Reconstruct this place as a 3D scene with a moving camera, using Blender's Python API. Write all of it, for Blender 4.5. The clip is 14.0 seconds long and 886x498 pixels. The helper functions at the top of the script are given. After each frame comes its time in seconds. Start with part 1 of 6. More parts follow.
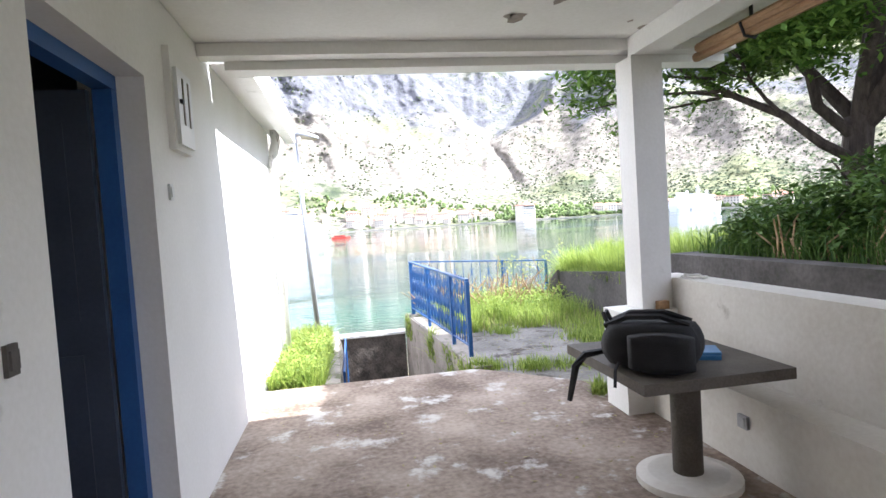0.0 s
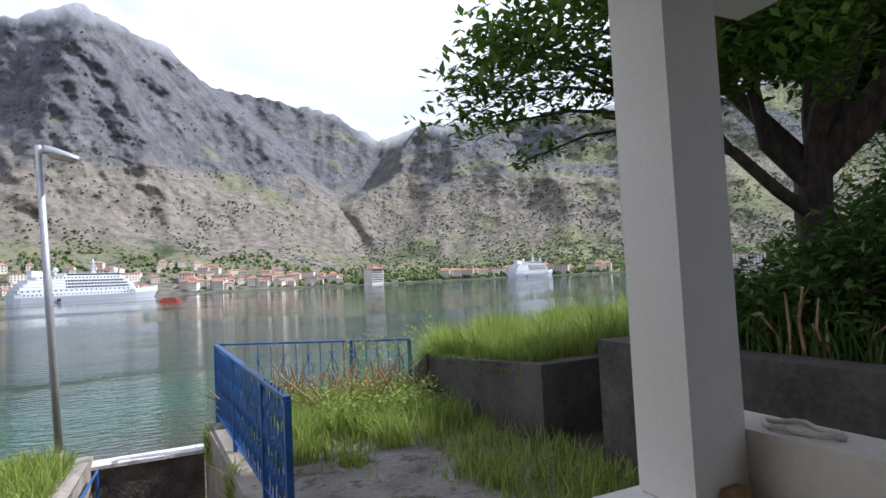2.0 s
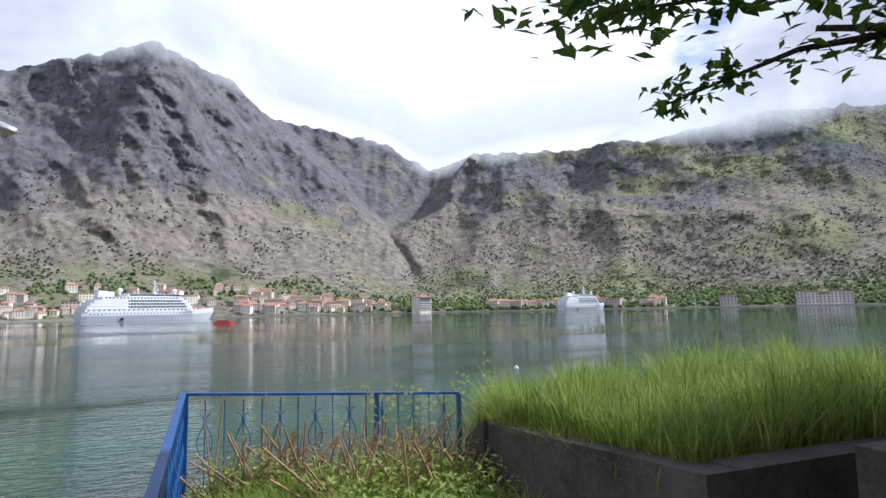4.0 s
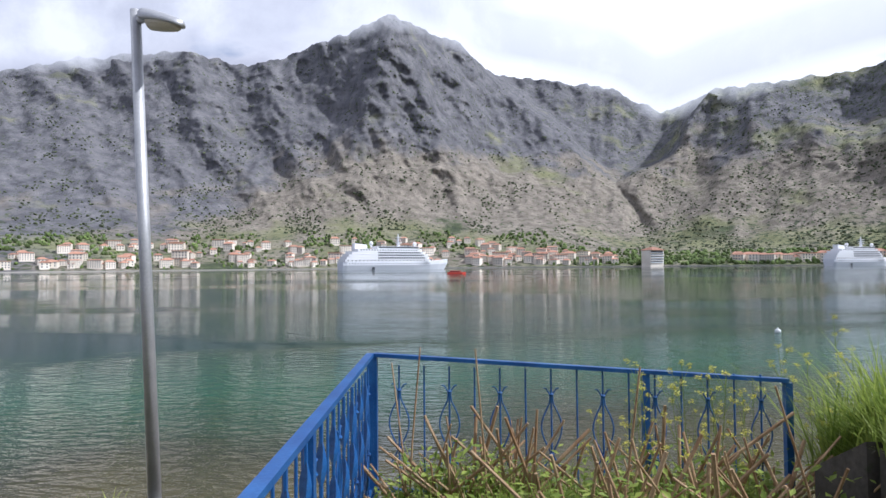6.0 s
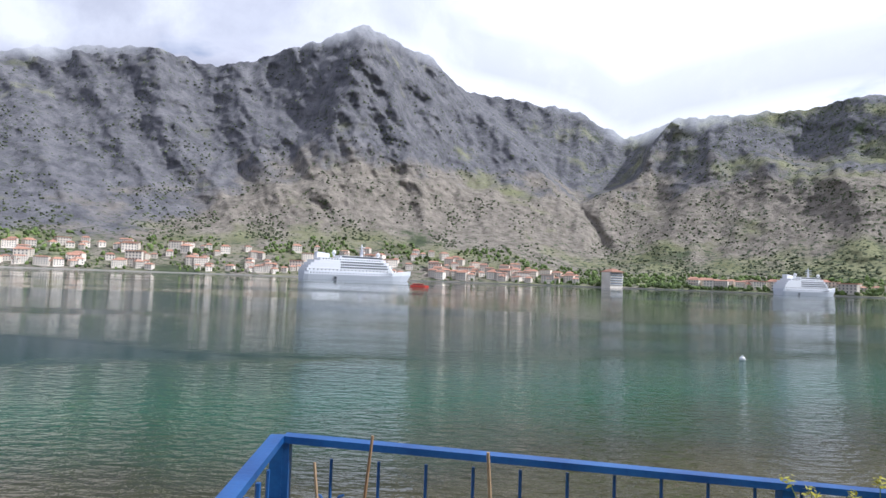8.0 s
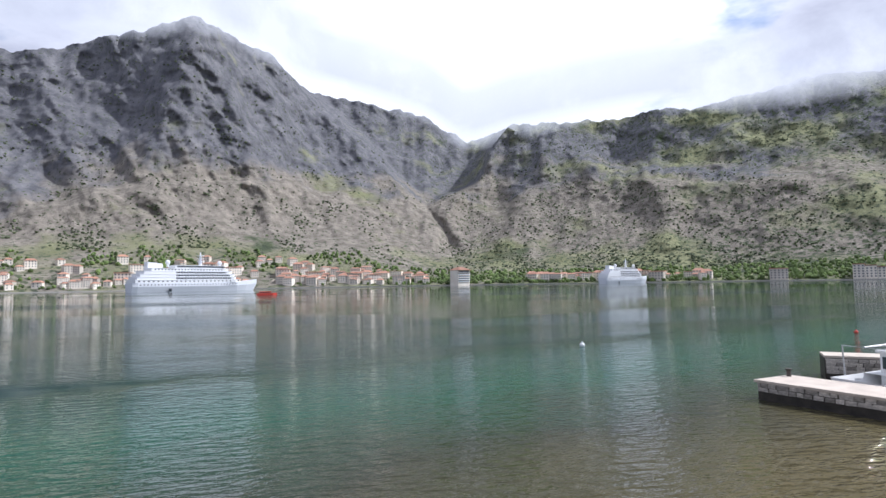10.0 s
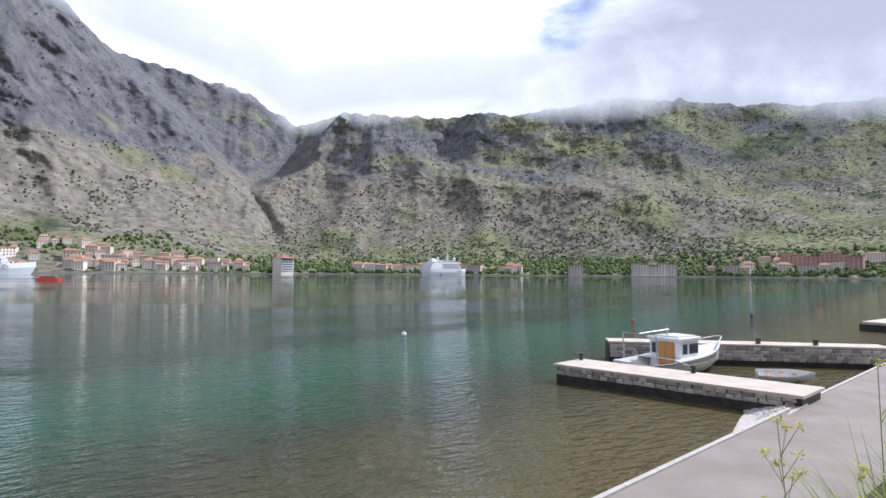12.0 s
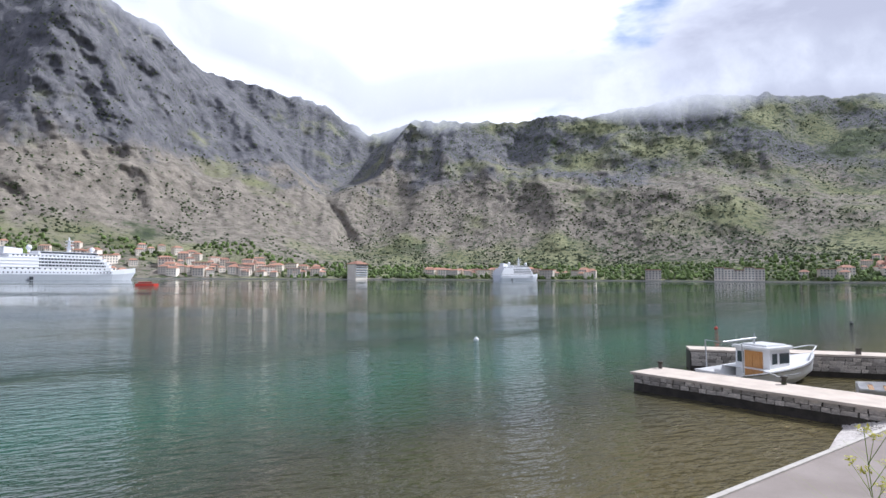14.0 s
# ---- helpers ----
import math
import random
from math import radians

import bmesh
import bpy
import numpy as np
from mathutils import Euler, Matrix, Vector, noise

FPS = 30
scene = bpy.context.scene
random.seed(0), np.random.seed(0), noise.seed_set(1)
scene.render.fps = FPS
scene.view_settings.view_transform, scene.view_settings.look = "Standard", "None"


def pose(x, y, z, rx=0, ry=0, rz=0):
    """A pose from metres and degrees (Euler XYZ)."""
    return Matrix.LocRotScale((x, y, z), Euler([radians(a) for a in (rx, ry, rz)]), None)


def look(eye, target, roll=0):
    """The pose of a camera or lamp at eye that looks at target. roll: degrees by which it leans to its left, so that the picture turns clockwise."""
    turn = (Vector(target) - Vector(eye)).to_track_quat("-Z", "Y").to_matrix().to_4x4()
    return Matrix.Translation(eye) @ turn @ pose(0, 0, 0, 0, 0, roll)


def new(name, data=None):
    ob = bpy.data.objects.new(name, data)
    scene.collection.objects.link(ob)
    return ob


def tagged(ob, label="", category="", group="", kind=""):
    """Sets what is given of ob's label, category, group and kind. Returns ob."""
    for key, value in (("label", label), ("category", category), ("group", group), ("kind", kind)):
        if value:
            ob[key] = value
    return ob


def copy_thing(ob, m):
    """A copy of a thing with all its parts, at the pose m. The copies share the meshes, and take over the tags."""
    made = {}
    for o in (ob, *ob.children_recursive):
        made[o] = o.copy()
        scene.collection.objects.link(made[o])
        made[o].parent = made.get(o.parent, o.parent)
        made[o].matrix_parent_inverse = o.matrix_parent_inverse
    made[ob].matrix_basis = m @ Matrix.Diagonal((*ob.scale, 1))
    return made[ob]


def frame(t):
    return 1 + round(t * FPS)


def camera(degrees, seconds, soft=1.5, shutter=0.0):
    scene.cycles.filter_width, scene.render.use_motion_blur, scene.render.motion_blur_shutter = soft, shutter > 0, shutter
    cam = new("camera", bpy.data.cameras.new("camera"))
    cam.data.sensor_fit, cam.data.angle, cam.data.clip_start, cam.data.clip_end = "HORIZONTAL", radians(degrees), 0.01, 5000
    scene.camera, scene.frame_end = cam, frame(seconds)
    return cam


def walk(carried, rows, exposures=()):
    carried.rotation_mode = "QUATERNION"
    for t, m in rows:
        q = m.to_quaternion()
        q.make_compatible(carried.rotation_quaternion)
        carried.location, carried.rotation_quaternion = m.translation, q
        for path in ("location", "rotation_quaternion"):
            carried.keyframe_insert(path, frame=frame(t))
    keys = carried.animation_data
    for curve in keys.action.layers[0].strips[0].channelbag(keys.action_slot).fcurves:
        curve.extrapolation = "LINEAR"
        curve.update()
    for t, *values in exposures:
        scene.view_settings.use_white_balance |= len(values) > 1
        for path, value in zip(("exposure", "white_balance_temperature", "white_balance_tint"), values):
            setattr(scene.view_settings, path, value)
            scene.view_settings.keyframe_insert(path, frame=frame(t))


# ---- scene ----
cam = camera(76.2, 14.0)
PATH = [
    (0, (-0.922, 0.173, 1.422), (-0.598, 2.144, 1.33), -3.7),
    (0.5, (-0.792, 0.785, 1.425), (-0.386, 2.742, 1.383), -0.7),
    (1, (-0.649, 1.414, 1.461), (-0.062, 3.325, 1.522), -1.1),
    (1.5, (-0.497, 2.023, 1.456), (0.048, 3.946, 1.513), 1.1),
    (2, (-0.271, 2.62, 1.447), (0.571, 4.431, 1.549), -2.8),
    (2.2, (-0.187, 2.874, 1.429), (0.614, 4.702, 1.559), -3.6),
    (4.3, (0.588, 4.906, 1.445), (1.209, 6.794, 1.667), 0.4),
    (4.5, (0.641, 5.08, 1.441), (1.104, 7.017, 1.63), 0.6),
    (5, (0.656, 5.51, 1.358), (0.926, 7.488, 1.478), 0.0),
    (5.5, (0.663, 6.005, 1.333), (0.725, 8.002, 1.432), -2.5),
    (6, (0.672, 6.478, 1.323), (0.585, 8.475, 1.38), -0.5),
    (6.5, (0.665, 6.954, 1.342), (0.661, 8.949, 1.474), -3.1),
    (7, (0.679, 7.418, 1.326), (0.479, 9.402, 1.481), -1.1),
    (7.2, (0.658, 7.566, 1.307), (0.489, 9.554, 1.443), 0.8),
    (9.3, (0.443, 8.645, 1.314), (0.785, 10.614, 1.4), -2.9),
    (9.5, (0.439, 8.736, 1.299), (0.824, 10.696, 1.403), -2.7),
    (10, (0.508, 8.938, 1.318), (1.066, 10.855, 1.437), -0.9),
    (10.5, (0.666, 9.046, 1.31), (1.632, 10.796, 1.365), -1.4),
    (11, (0.591, 9.15, 1.267), (1.74, 10.783, 1.377), -1.5),
    (11.5, (0.63, 9.168, 1.252), (1.809, 10.78, 1.357), -0.0),
    (12, (0.656, 9.171, 1.277), (1.764, 10.834, 1.359), 0.4),
    (12.5, (0.652, 9.158, 1.27), (1.707, 10.856, 1.344), 0.6),
    (13, (0.614, 9.154, 1.268), (1.592, 10.897, 1.345), 0.6),
    (13.5, (0.518, 9.039, 1.284), (1.446, 10.809, 1.374), 0.5),
    (14, (0.519, 9.048, 1.292), (1.41, 10.836, 1.391), 0.3),
]
walk(cam, [(t, look(eye, target, roll)) for t, eye, target, roll in PATH],
     exposures=((0, 2.1, 5650, 14), (0.3, 1.8, 5650, 15), (0.7, 1.1, 5650, 15), (1.1, 0.75, 5650, 14), (1.6, 0.4, 5650, 14), (2.2, 0.25, 5650, 14), (4.3, 0.1, 5650, 14), (14, 0.1, 5650, 14)))

# ---- light ----
world = bpy.data.worlds.new("sky")
scene.world = world
world.use_nodes = True
wn, wl = world.node_tree.nodes, world.node_tree.links
wn.clear()


def wnode(kind, **values):
    n = wn.new(kind)
    for k, v in values.items():
        n.inputs[k].default_value = v
    return n


w_out = wn.new("ShaderNodeOutputWorld")
w_bg1, w_bg2, w_mix = wn.new("ShaderNodeBackground"), wn.new("ShaderNodeBackground"), wn.new("ShaderNodeMixShader")
w_sky = wn.new("ShaderNodeTexSky")
w_sky.sky_type = "NISHITA"
w_sky.sun_disc = False
w_sky.sun_elevation, w_sky.sun_rotation = radians(48), radians(100)
w_bg1.inputs["Strength"].default_value = 0.12
w_co = wn.new("ShaderNodeTexCoord")
w_map = wn.new("ShaderNodeMapping")
w_map.inputs["Scale"].default_value = (1.0, 1.0, 2.6)
w_n1 = wnode("ShaderNodeTexNoise", Scale=2.1, Detail=6.0, Roughness=0.55)
w_n2 = wnode("ShaderNodeTexNoise", Scale=1.3, Detail=7.0, Roughness=0.6)
w_cover = wn.new("ShaderNodeValToRGB")
w_cover.color_ramp.elements[0].position, w_cover.color_ramp.elements[1].position = 0.27, 0.35
w_tone = wn.new("ShaderNodeValToRGB")
w_tone.color_ramp.elements[0].position, w_tone.color_ramp.elements[1].position = 0.36, 0.58
w_tone.color_ramp.elements[0].color, w_tone.color_ramp.elements[1].color = (0.57, 0.57, 0.63, 1), (1.18, 1.18, 1.20, 1)
w_bg2.inputs["Strength"].default_value = 1.0
wl.new(w_co.outputs["Generated"], w_map.inputs["Vector"])
wl.new(w_map.outputs["Vector"], w_n1.inputs["Vector"])
wl.new(w_map.outputs["Vector"], w_n2.inputs["Vector"])
wl.new(w_n1.outputs["Fac"], w_cover.inputs["Fac"])
# brighter cloud where it is thin, grey where it is thick
w_dot, w_sum, w_half = wn.new("ShaderNodeVectorMath"), wn.new("ShaderNodeMath"), wn.new("ShaderNodeMath")
w_dot.operation = "DOT_PRODUCT"
w_dot.inputs[1].default_value = (0.28, 0.90, 0.33)
wl.new(w_co.outputs["Generated"], w_dot.inputs[0])
w_half.operation, w_sum.operation = "MULTIPLY_ADD", "ADD"
wl.new(w_dot.outputs["Value"], w_half.inputs[0])
w_half.inputs[1].default_value, w_half.inputs[2].default_value = 1.3, -1.15
wl.new(w_n2.outputs["Fac"], w_sum.inputs[0])
wl.new(w_half.outputs[0], w_sum.inputs[1])
wl.new(w_sum.outputs[0], w_tone.inputs["Fac"])
wl.new(w_sky.outputs["Color"], w_bg1.inputs["Color"])
wl.new(w_tone.outputs["Color"], w_bg2.inputs["Color"])
wl.new(w_cover.outputs["Color"], w_mix.inputs["Fac"])
wl.new(w_bg1.outputs[0], w_mix.inputs[1])
wl.new(w_bg2.outputs[0], w_mix.inputs[2])
wl.new(w_mix.outputs[0], w_out.inputs["Surface"])

sun = new("sun", bpy.data.lights.new("sun", "SUN"))
sun.data.energy, sun.data.angle, sun.data.color = 4.5, radians(0.6), (1.0, 0.95, 0.87)
sun.matrix_world = look((40, -7, 45), (0, 0, 0))


# ---- materials ----
def material(name, c1, c2, scale=3.0, rough=0.8, bump=0.15, fine=60.0, metal=0.0, c3=None, spots=0.62, per_object=0.0, per_island=0.0, spec=0.5, stretch=(1, 1, 1)):
    """Two colours mixed by a broad noise, a fine grain, and an optional third colour in patches."""
    m = bpy.data.materials.new(name)
    m.use_nodes = True
    n, l = m.node_tree.nodes, m.node_tree.links
    b = n["Principled BSDF"]
    co, mp = n.new("ShaderNodeTexCoord"), n.new("ShaderNodeMapping")
    mp.inputs["Scale"].default_value = stretch
    l.new(co.outputs["Object"], mp.inputs["Vector"])
    big, small = n.new("ShaderNodeTexNoise"), n.new("ShaderNodeTexNoise")
    big.inputs["Scale"].default_value, big.inputs["Detail"].default_value = scale, 6
    small.inputs["Scale"].default_value, small.inputs["Detail"].default_value = fine, 4
    for t in (big, small):
        l.new(mp.outputs["Vector"], t.inputs["Vector"])
    fac = n.new("ShaderNodeMath")
    fac.operation = "MULTIPLY_ADD"
    l.new(small.outputs["Fac"], fac.inputs[0])
    fac.inputs[1].default_value = 0.5
    l.new(big.outputs["Fac"], fac.inputs[2])
    ramp = n.new("ShaderNodeValToRGB")
    ramp.color_ramp.elements[0].position, ramp.color_ramp.elements[1].position = 0.55, 0.95
    ramp.color_ramp.elements[0].color, ramp.color_ramp.elements[1].color = (*c1, 1), (*c2, 1)
    l.new(fac.outputs[0], ramp.inputs["Fac"])
    colour = ramp.outputs["Color"]
    if c3:
        sp, sr, mx = n.new("ShaderNodeTexNoise"), n.new("ShaderNodeValToRGB"), n.new("ShaderNodeMix")
        sp.inputs["Scale"].default_value, sp.inputs["Detail"].default_value, sp.inputs["Roughness"].default_value = scale * 1.7, 9, 0.65
        l.new(mp.outputs["Vector"], sp.inputs["Vector"])
        sr.color_ramp.elements[0].position, sr.color_ramp.elements[1].position = spots - 0.04, spots + 0.04
        l.new(sp.outputs["Fac"], sr.inputs["Fac"])
        mx.data_type = "RGBA"
        l.new(sr.outputs["Color"], mx.inputs["Factor"])
        l.new(colour, mx.inputs["A"])
        mx.inputs["B"].default_value = (*c3, 1)
        colour = mx.outputs["Result"]
    if per_object or per_island:
        src = n.new("ShaderNodeObjectInfo" if per_object else "ShaderNodeNewGeometry")
        out = src.outputs["Random" if per_object else "Random Per Island"]
        amount = per_object or per_island
        rg, hs = n.new("ShaderNodeMapRange"), n.new("ShaderNodeHueSaturation")
        rg.inputs["To Min"].default_value, rg.inputs["To Max"].default_value = 1 - amount, 1 + amount
        l.new(out, rg.inputs["Value"])
        l.new(rg.outputs["Result"], hs.inputs["Value"])
        l.new(colour, hs.inputs["Color"])
        colour = hs.outputs["Color"]
    l.new(colour, b.inputs["Base Color"])
    b.inputs["Roughness"].default_value, b.inputs["Metallic"].default_value = rough, metal
    b.inputs["Specular IOR Level"].default_value = spec
    if bump:
        bp = n.new("ShaderNodeBump")
        bp.inputs["Strength"].default_value, bp.inputs["Distance"].default_value = bump, 0.02
        l.new(fac.outputs[0], bp.inputs["Height"])
        l.new(bp.outputs["Normal"], b.inputs["Normal"])
    return m


def leafy(name, c1, c2, through_light=0.35):
    """Thin leaves and blades: each one its own tone, letting some light through."""
    m = bpy.data.materials.new(name)
    m.use_nodes = True
    n, l = m.node_tree.nodes, m.node_tree.links
    b = n["Principled BSDF"]
    g, ramp = n.new("ShaderNodeNewGeometry"), n.new("ShaderNodeValToRGB")
    ramp.color_ramp.elements[0].color, ramp.color_ramp.elements[1].color = (*c1, 1), (*c2, 1)
    l.new(g.outputs["Random Per Island"], ramp.inputs["Fac"])
    l.new(ramp.outputs["Color"], b.inputs["Base Color"])
    b.inputs["Roughness"].default_value, b.inputs["Specular IOR Level"].default_value = 0.55, 0.3
    t, mx = n.new("ShaderNodeBsdfTranslucent"), n.new("ShaderNodeMixShader")
    mx.inputs["Fac"].default_value = through_light
    l.new(ramp.outputs["Color"], t.inputs["Color"])
    l.new(b.outputs[0], mx.inputs[1])
    l.new(t.outputs[0], mx.inputs[2])
    l.new(mx.outputs[0], n["Material Output"].inputs["Surface"])
    return m


M_white = material("white_plaster", (0.79, 0.775, 0.73), (0.87, 0.855, 0.82), 1.3, 0.9, 0.12, 45, c3=(0.60, 0.58, 0.53), spots=0.70)
M_ceiling = material("ceiling_paint", (0.76, 0.75, 0.70), (0.85, 0.84, 0.80), 1.1, 0.9, 0.1, 40, c3=(0.42, 0.38, 0.32), spots=0.76)
M_bench = material("dirty_plaster", (0.66, 0.62, 0.55), (0.79, 0.76, 0.70), 2.0, 0.92, 0.2, 35, c3=(0.46, 0.42, 0.36), spots=0.70)
M_floor = material("worn_concrete", (0.13, 0.09, 0.062), (0.42, 0.34, 0.27), 1.7, 0.9, 0.5, 26, c3=(0.56, 0.53, 0.48), spots=0.60)
M_path = material("mossy_concrete", (0.13, 0.12, 0.10), (0.30, 0.28, 0.25), 1.9, 0.95, 0.6, 30, c3=(0.07, 0.055, 0.04), spots=0.58)
M_oldwall = material("weathered_concrete", (0.05, 0.044, 0.038), (0.125, 0.112, 0.10), 2.2, 0.95, 0.6, 26, c3=(0.05, 0.06, 0.03), spots=0.64)
M_retain = material("stained_render", (0.22, 0.19, 0.16), (0.38, 0.34, 0.29), 2.4, 0.95, 0.5, 25, c3=(0.12, 0.12, 0.06), spots=0.60)
# rough stone, its base colour darkened for the shade of the sunken passage
M_roughshade = material("rough_stone_in_shade", (0.045, 0.04, 0.035), (0.14, 0.12, 0.10), 5.0, 0.95, 1.0, 30, c3=(0.25, 0.23, 0.2), spots=0.68)
# pale colour that stands for sun on the wall's top edge
M_suncap = material("sunlit_stone_cap", (0.55, 0.54, 0.50), (0.74, 0.73, 0.69), 6, 0.95, 0.8, 30, c3=(0.3, 0.28, 0.24), spots=0.62)
M_blue = material("blue_paint", (0.011, 0.066, 0.235), (0.024, 0.12, 0.35), 6.0, 0.35, 0.1, 80, c3=(0.20, 0.10, 0.06), spots=0.78)
M_doorblue = material("door_blue_paint", (0.03, 0.10, 0.30), (0.04, 0.13, 0.36), 3.0, 0.45, 0.05, 60)
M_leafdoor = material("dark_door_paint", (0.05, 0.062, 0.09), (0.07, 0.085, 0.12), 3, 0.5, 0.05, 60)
# stands in for the unlit room: shade put into the wall colour
M_roomshade = material("room_shade_paint", (0.10, 0.10, 0.11), (0.15, 0.15, 0.16), 2, 0.8, 0.1, 40)
M_metal = material("galvanised_steel", (0.42, 0.43, 0.44), (0.55, 0.56, 0.57), 5, 0.5, 0.08, 70, metal=0.55)
M_pipe = material("painted_pipe", (0.62, 0.60, 0.55), (0.72, 0.70, 0.66), 4, 0.7, 0.3, 60, c3=(0.18, 0.15, 0.12), spots=0.62, stretch=(3, 3, 1))
M_lens = material("yellowed_plastic", (0.42, 0.38, 0.27), (0.55, 0.50, 0.38), 8, 0.35, 0.05, 60)
M_table = material("grey_terrazzo", (0.075, 0.064, 0.05), (0.15, 0.13, 0.105), 3, 0.75, 0.3, 90)
M_bag = material("black_nylon", (0.006, 0.006, 0.007), (0.016, 0.016, 0.018), 9, 0.75, 0.4, 220)
M_bagtrim = material("black_webbing", (0.006, 0.006, 0.007), (0.015, 0.015, 0.016), 20, 0.6, 0.3, 300)
M_bluefolder = material("blue_folder", (0.04, 0.16, 0.36), (0.07, 0.22, 0.44), 8, 0.5, 0.1, 60)
M_wood = material("bamboo_wood", (0.30, 0.17, 0.08), (0.46, 0.29, 0.15), 5, 0.7, 0.3, 40, stretch=(6, 1, 6))
M_brick = material("red_brick", (0.30, 0.13, 0.09), (0.42, 0.20, 0.14), 8, 0.9, 0.4, 50, per_object=0.25)
M_mortar = material("mortar", (0.36, 0.33, 0.30), (0.46, 0.43, 0.40), 8, 0.95, 0.4, 60)
M_earth = material("earth", (0.06, 0.045, 0.03), (0.13, 0.10, 0.065), 3, 1.0, 0.8, 25, c3=(0.05, 0.075, 0.02), spots=0.52)
M_road = material("pale_asphalt", (0.235, 0.20, 0.175), (0.31, 0.268, 0.24), 0.9, 0.9, 0.15, 50)
M_kerb = material("kerb_concrete", (0.42, 0.39, 0.35), (0.54, 0.51, 0.46), 4, 0.9, 0.3, 40)
M_pier = material("pier_concrete", (0.50, 0.43, 0.355), (0.64, 0.56, 0.47), 1.5, 0.9, 0.2, 40)
M_stone = material("quay_stone", (0.30, 0.27, 0.235), (0.60, 0.55, 0.48), 3, 0.9, 0.6, 25, per_object=0.45)
M_wetstone = material("wet_stone", (0.02, 0.018, 0.014), (0.06, 0.05, 0.04), 3, 0.5, 0.7, 20)
M_pebble = material("pebble_beach", (0.42, 0.38, 0.34), (0.66, 0.62, 0.58), 9, 0.9, 0.8, 40)
M_boat = material("white_gelcoat", (0.74, 0.75, 0.74), (0.80, 0.80, 0.79), 2, 0.3, 0.02, 50)
M_boatdark = material("dark_trim", (0.03, 0.03, 0.035), (0.05, 0.05, 0.055), 5, 0.5, 0.05, 50)
M_varnish = material("varnished_wood", (0.42, 0.19, 0.05), (0.55, 0.28, 0.09), 5, 0.35, 0.1, 60, stretch=(6, 6, 1))
M_glass = material("dark_glass", (0.03, 0.045, 0.05), (0.05, 0.065, 0.07), 3, 0.08, 0, 40)
M_ship = material("ship_white", (0.84, 0.85, 0.87), (0.88, 0.89, 0.90), 0.05, 0.45, 0, 1.0)
M_shiphull = material("ship_hull_paint", (0.74, 0.77, 0.81), (0.80, 0.82, 0.86), 0.05, 0.45, 0, 1.0)
M_shipglass = material("ship_windows", (0.025, 0.03, 0.04), (0.06, 0.07, 0.08), 0.3, 0.7, 0, 2.0, spec=0.2)
M_red = material("red_paint", (0.60, 0.05, 0.03), (0.70, 0.08, 0.05), 2, 0.4, 0.05, 40)
M_bark = material("bark", (0.030, 0.022, 0.016), (0.085, 0.065, 0.048), 6, 0.95, 1.0, 30, stretch=(3, 3, 0.7))
M_reed = material("dry_cane", (0.30, 0.165, 0.075), (0.56, 0.40, 0.24), 4, 0.8, 0.3, 60, per_island=0.4, stretch=(3, 3, 0.6))
M_wallpale = material("house_render", (0.71, 0.64, 0.54), (0.83, 0.77, 0.67), 0.08, 0.9, 0, 1.0, per_object=0.28)
M_roof = material("terracotta_roof", (0.34, 0.165, 0.105), (0.47, 0.27, 0.19), 0.3, 0.9, 0, 2.0, per_object=0.25)
M_window = material("far_window", (0.05, 0.06, 0.07), (0.12, 0.13, 0.14), 0.2, 0.3, 0, 1.0)
M_pink = material("pink_render", (0.50, 0.30, 0.24), (0.60, 0.38, 0.31), 0.08, 0.9, 0, 1.0)
M_grass = leafy("grass_blades", (0.14, 0.22, 0.035), (0.42, 0.50, 0.11), 0.45)
# dark shrub green, also a darkened grass that carries the garden's shade
M_gardenshade = leafy("shrubs_and_shaded_grass", (0.04, 0.09, 0.018), (0.14, 0.22, 0.045), 0.3)
M_hay = leafy("dry_grass", (0.24, 0.20, 0.09), (0.38, 0.33, 0.16))
M_leaf = leafy("tree_leaves", (0.045, 0.105, 0.014), (0.17, 0.27, 0.045), 0.45)
M_flower = leafy("mustard_flowers", (0.48, 0.44, 0.04), (0.62, 0.60, 0.14))
M_scrub = material("bush_leaves", (0.06, 0.075, 0.042), (0.12, 0.145, 0.07), 0.06, 0.95, 0, 0.6, per_island=0.45)
M_farwood = material("far_woods", (0.065, 0.10, 0.03), (0.15, 0.21, 0.06), 0.06, 0.95, 0, 0.6, per_island=0.45)


